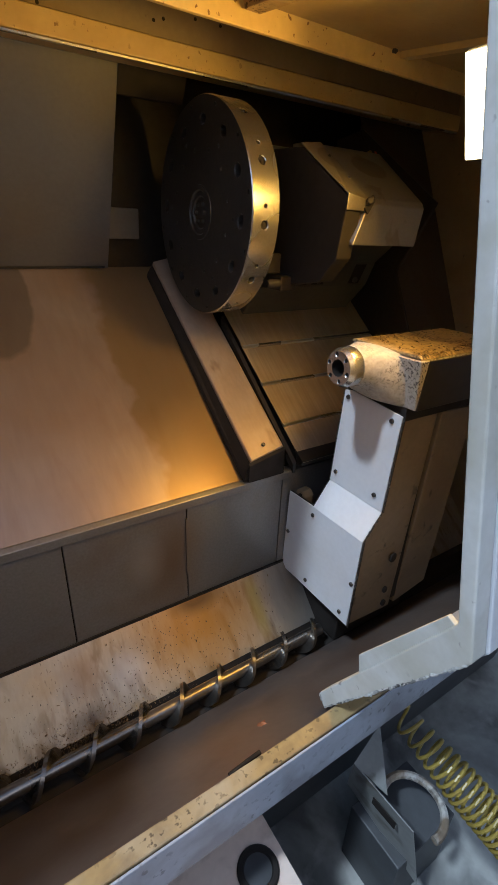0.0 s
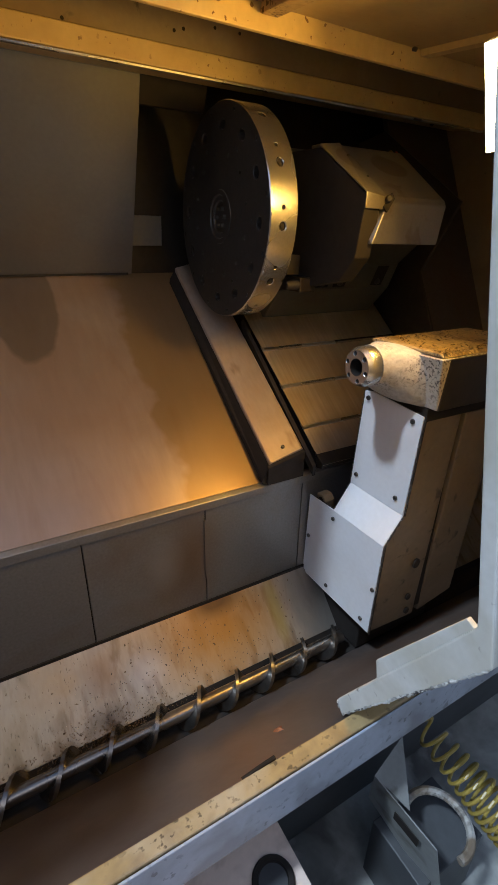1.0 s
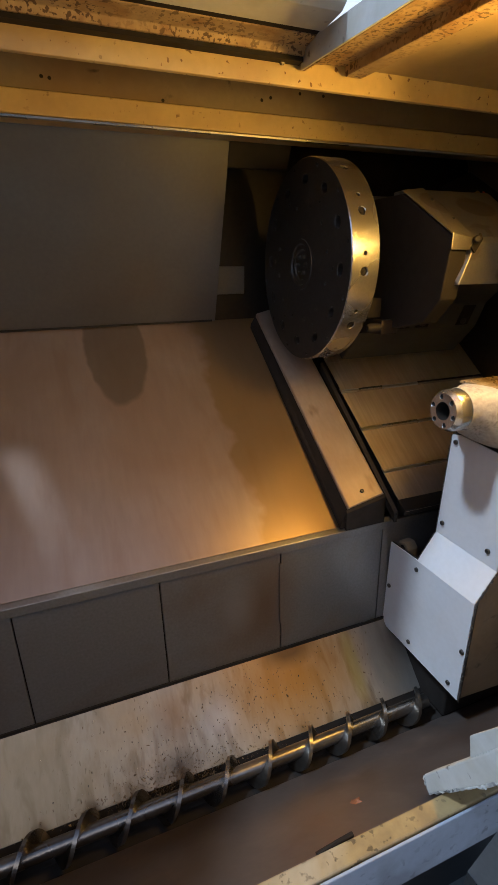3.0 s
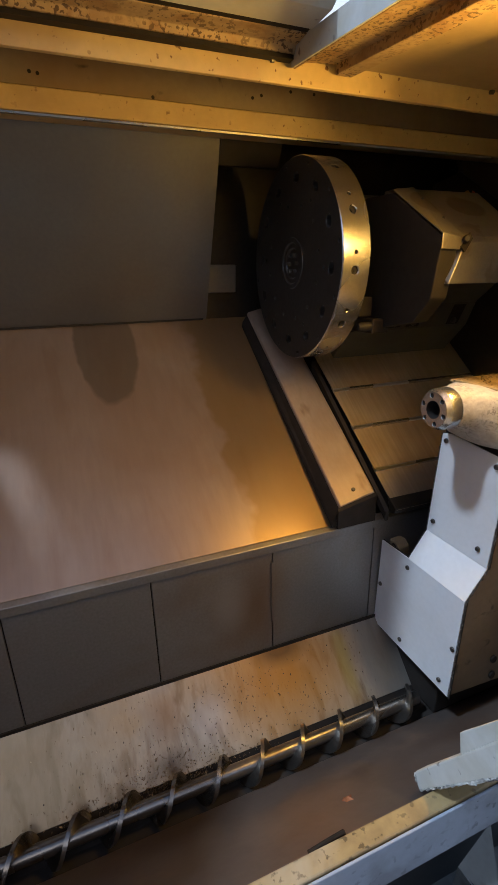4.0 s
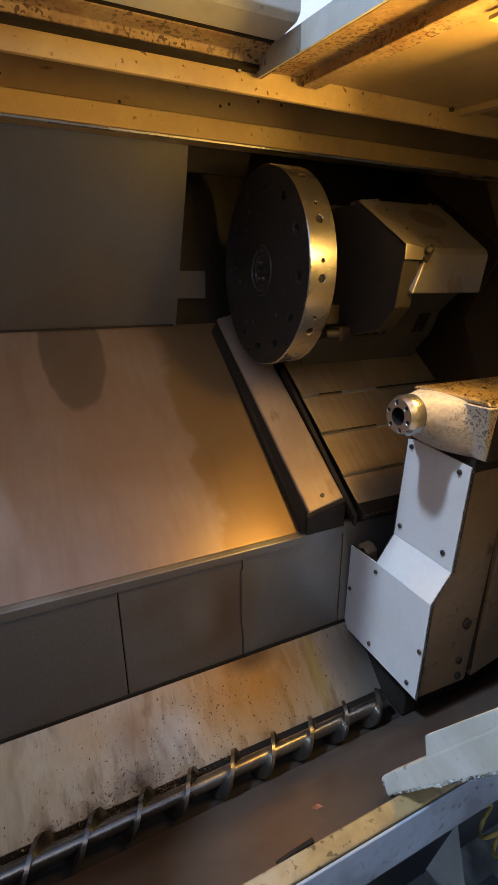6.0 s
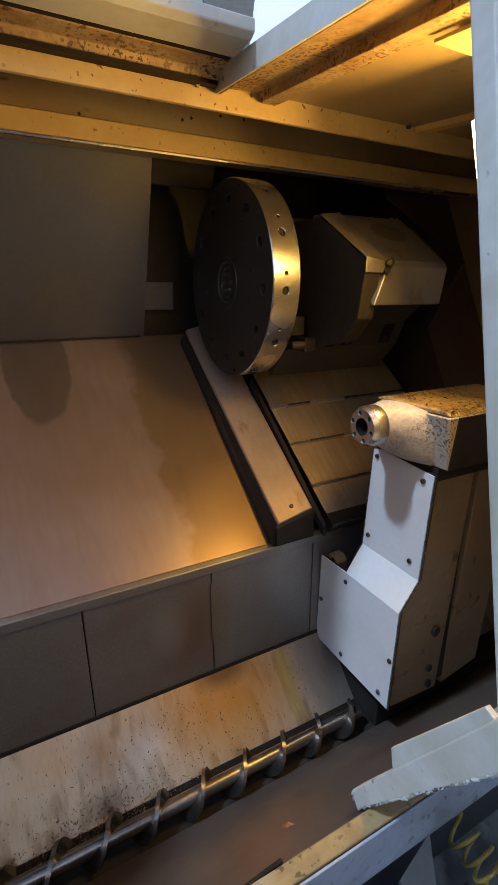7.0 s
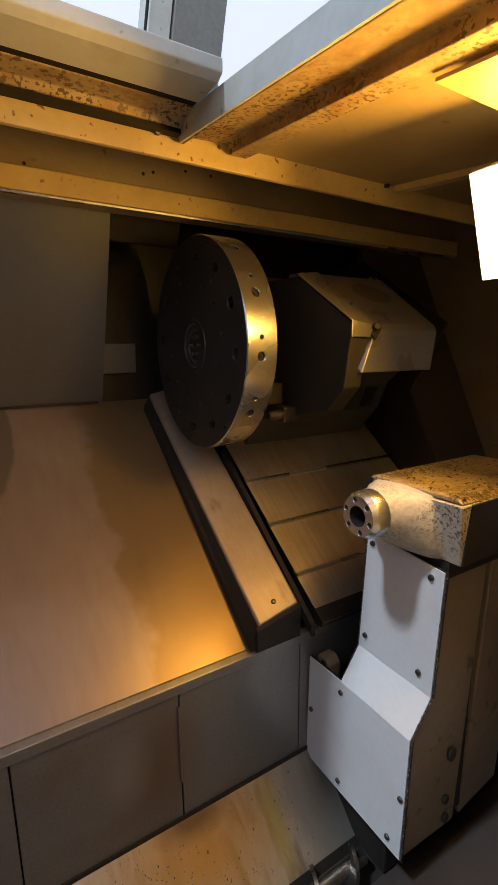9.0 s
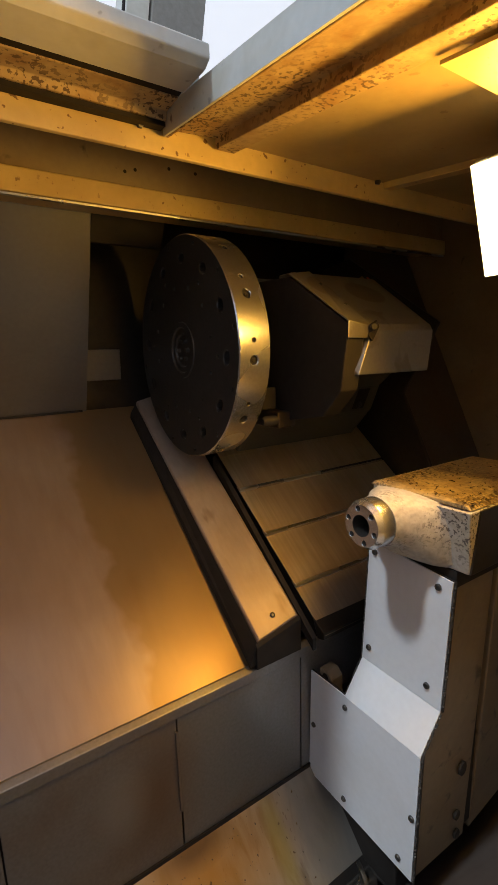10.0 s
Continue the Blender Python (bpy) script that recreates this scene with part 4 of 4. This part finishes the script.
for at in ((0.03, 0.058, 1.712), (0.734, 0.052, 1.716), (1.374, 0.514, 1.735), (1.30, 0.455, 1.655)):
    bolt = thing("roof_bolt", at, "bright hexagon bolt under the roof beam", "bolt")
    part("head", lathe([(0, 0.009), (0.005, 0.009), (0.0065, 0.007), (0.0065, -0.004), (0, -0.004)], at, (0, -1, -0.3), 6), screw_steel, bolt)

rng = random.Random(4)
bm = bmesh.new()
for k in range(1500):
    zone = rng.random()
    if zone < 0.55:
        x, y = rng.gauss(-0.45, 0.14), -0.19 - 0.02 * rng.random() + rng.gauss(0, 0.012) + 0.05 * rng.random() ** 2
        z = -0.205 + max(0.0, (y + 0.185) * 1.01) + 0.002
    elif zone < 0.8:
        x, y = rng.uniform(-0.9, 0.35), -0.30 - 0.02 * rng.random() ** 2 - 0.03 * rng.random() ** 4
        z = -0.231 + (-0.299 - y) * 0.865 + 0.003
    else:
        x, y = rng.gauss(-0.25, 0.30), -0.185 + 0.16 * rng.random() ** 1.6
        z = -0.205 + (y + 0.185) * 1.01 + 0.002
    if x < XL + 0.05 or x > 0.40:
        continue
    s = rng.uniform(0.0015, 0.0055)
    q = Euler((rng.random() * 6, rng.random() * 6, rng.random() * 6)).to_matrix()
    v = [bm.verts.new(Vector((x, y, z)) + q @ Vector(p) * s) for p in ((-1, 0, 0), (0.2, 0.5, 0.5), (1.2, -0.2, 0.1), (0, -0.5, 0.4))]
    bm.faces.new((v[0], v[1], v[2]))
    bm.faces.new((v[0], v[2], v[3]))
chips = part("metal_chips", bm, chip_metal, None)
tagged(chips, "small curled metal chips scattered along the chip trough", "metal chips", "", "stuff")

# ragged sealant squeezed out along the tailstock's covers
def ragged(points, step, thick, seed):
    r = random.Random(seed)
    pts, rad = [], []
    for a, b in zip(points, points[1:]):
        a, b = Vector(a), Vector(b)
        n = max(2, int((b - a).length / step))
        for k in range(n):
            pts.append(a + (b - a) * (k / n) + Vector((r.uniform(-1, 1), r.uniform(-1, 1), r.uniform(-1, 1))) * thick * 0.5)
            rad.append(thick * r.uniform(0.35, 1.3))
    bm = bmesh.new()
    rings = []
    for i, p in enumerate(pts):
        d = (pts[min(i + 1, len(pts) - 1)] - pts[max(i - 1, 0)]).normalized()
        m = Matrix.Translation(p) @ frame_of(d)
        rings.append([bm.verts.new(m @ Vector((rad[i] * math.cos(k * math.tau / 6), rad[i] * math.sin(k * math.tau / 6), 0))) for k in range(6)])
    for a, b in zip(rings, rings[1:]):
        for k in range(6):
            bm.faces.new((a[k], a[(k + 1) % 6], b[(k + 1) % 6], b[k]))
    return bm


sealant = mat("chipped_black_sealant", (0.035, 0.030, 0.026), 0.6, 0.0, [((0.45, 0.44, 0.42), 160, 0.60, 0.66, 0.9)], (120, 0.4), 0.4)
for seed, line in enumerate((
        [(0.490, -0.152, 0.425), (0.490, -0.168, 0.766)],
        [(0.433, -0.146, 0.325), (0.490, -0.152, 0.425)],
        [(0.490, -0.398, 0.423), (0.490, -0.409, 0.750)],
        [(0.433, -0.391, 0.325), (0.490, -0.397, 0.423)],
        [(0.433, -0.383, -0.040), (0.433, -0.391, 0.325)])):
    part("sealant_bead", ragged(line, 0.005, 0.0030, seed), sealant, tail, "ragged black sealant")
chip_paint = mat("chipped_paint_edge", (0.50, 0.51, 0.49), 0.5, 0.0, [((0.03, 0.026, 0.022), 90, 0.46, 0.52, 0.95)], (80, 0.2), 0.3)
part("chipped_rim", ragged([(0.085, -0.637, 0.088), (0.085, -0.934, 0.560)], 0.006, 0.0032, 11), chip_paint, door, "paint chipped to black metal along the lower rim")
part("chipped_rim", ragged([(0.086, -0.614, 0.116), (0.086, -0.636, 0.086)], 0.004, 0.0036, 12), chip_paint, door, "paint chipped to black metal along the lower rim")

# flakes caked on the tailstock's top
rng = random.Random(9)
bm = bmesh.new()
for k in range(520):
    x, y = rng.uniform(0.478, 0.86), rng.uniform(-0.44, -0.19)
    if rng.random() < 0.35:
        y = rng.uniform(-0.442, -0.40)
    z = 0.9355 + rng.random() * 0.002
    sz = rng.uniform(0.001, 0.0042) * (1.8 if rng.random() < 0.10 else 1.0)
    q = Euler((rng.uniform(-0.5, 0.5), rng.uniform(-0.5, 0.5), rng.random() * 6)).to_matrix()
    v = [bm.verts.new(Vector((x, y, z)) + q @ Vector(p) * sz) for p in ((-1, 0, 0), (0.1, 0.6, 0.35), (1.3, -0.1, 0.1), (0, -0.6, 0.3))]
    bm.faces.new((v[0], v[1], v[2]))
    bm.faces.new((v[0], v[2], v[3]))
flake_dark = mat("oily_dark_flakes", (0.06, 0.04, 0.022), 0.45, 0.3, [((0.30, 0.20, 0.08), 70, 0.5, 0.6, 0.8)], (150, 0.5), 0.0)
tagged(part("swarf_flakes", bm, flake_dark, None), "dark oily swarf flakes caked on the tailstock top", "swarf", "", "stuff")

# dark flecks stuck to the trough sheet
bm = bmesh.new()
for k in range(260):
    c = rng.choice(((-0.02, -0.07, 0.12, 0.045), (-0.22, -0.10, 0.10, 0.05), (-0.42, -0.14, 0.12, 0.03), (0.05, -0.14, 0.22, 0.03)))
    x, y = rng.gauss(c[0], c[2]), rng.gauss(c[1], c[3])
    if not (-0.18 < y < -0.01 and -1.2 < x < 0.40):
        continue
    z = -0.018 + 1.0108 * y + 0.0008
    sz = rng.uniform(0.0007, 0.0020)
    ln = rng.uniform(0.8, 2.2)
    v = [bm.verts.new((x + sz * a, y + sz * b * ln * 0.7, z + sz * b * ln * 0.7 + e)) for a, b, e in ((-1, 0, 0), (0, -1, 0), (1, 0.1, 0), (0.1, 1, 0), (0, 0, 0.0018))]
    for i in range(4):
        bm.faces.new((v[i], v[(i + 1) % 4], v[4]))
fleck_black = mat("tarry_flecks", (0.03, 0.02, 0.012), 0.4, 0.0, [], (80, 0.3), 0.0)
tagged(part("tar_flecks", bm, fleck_black, None), "black tarry flecks stuck to the trough sheet", "flecks", "", "stuff")
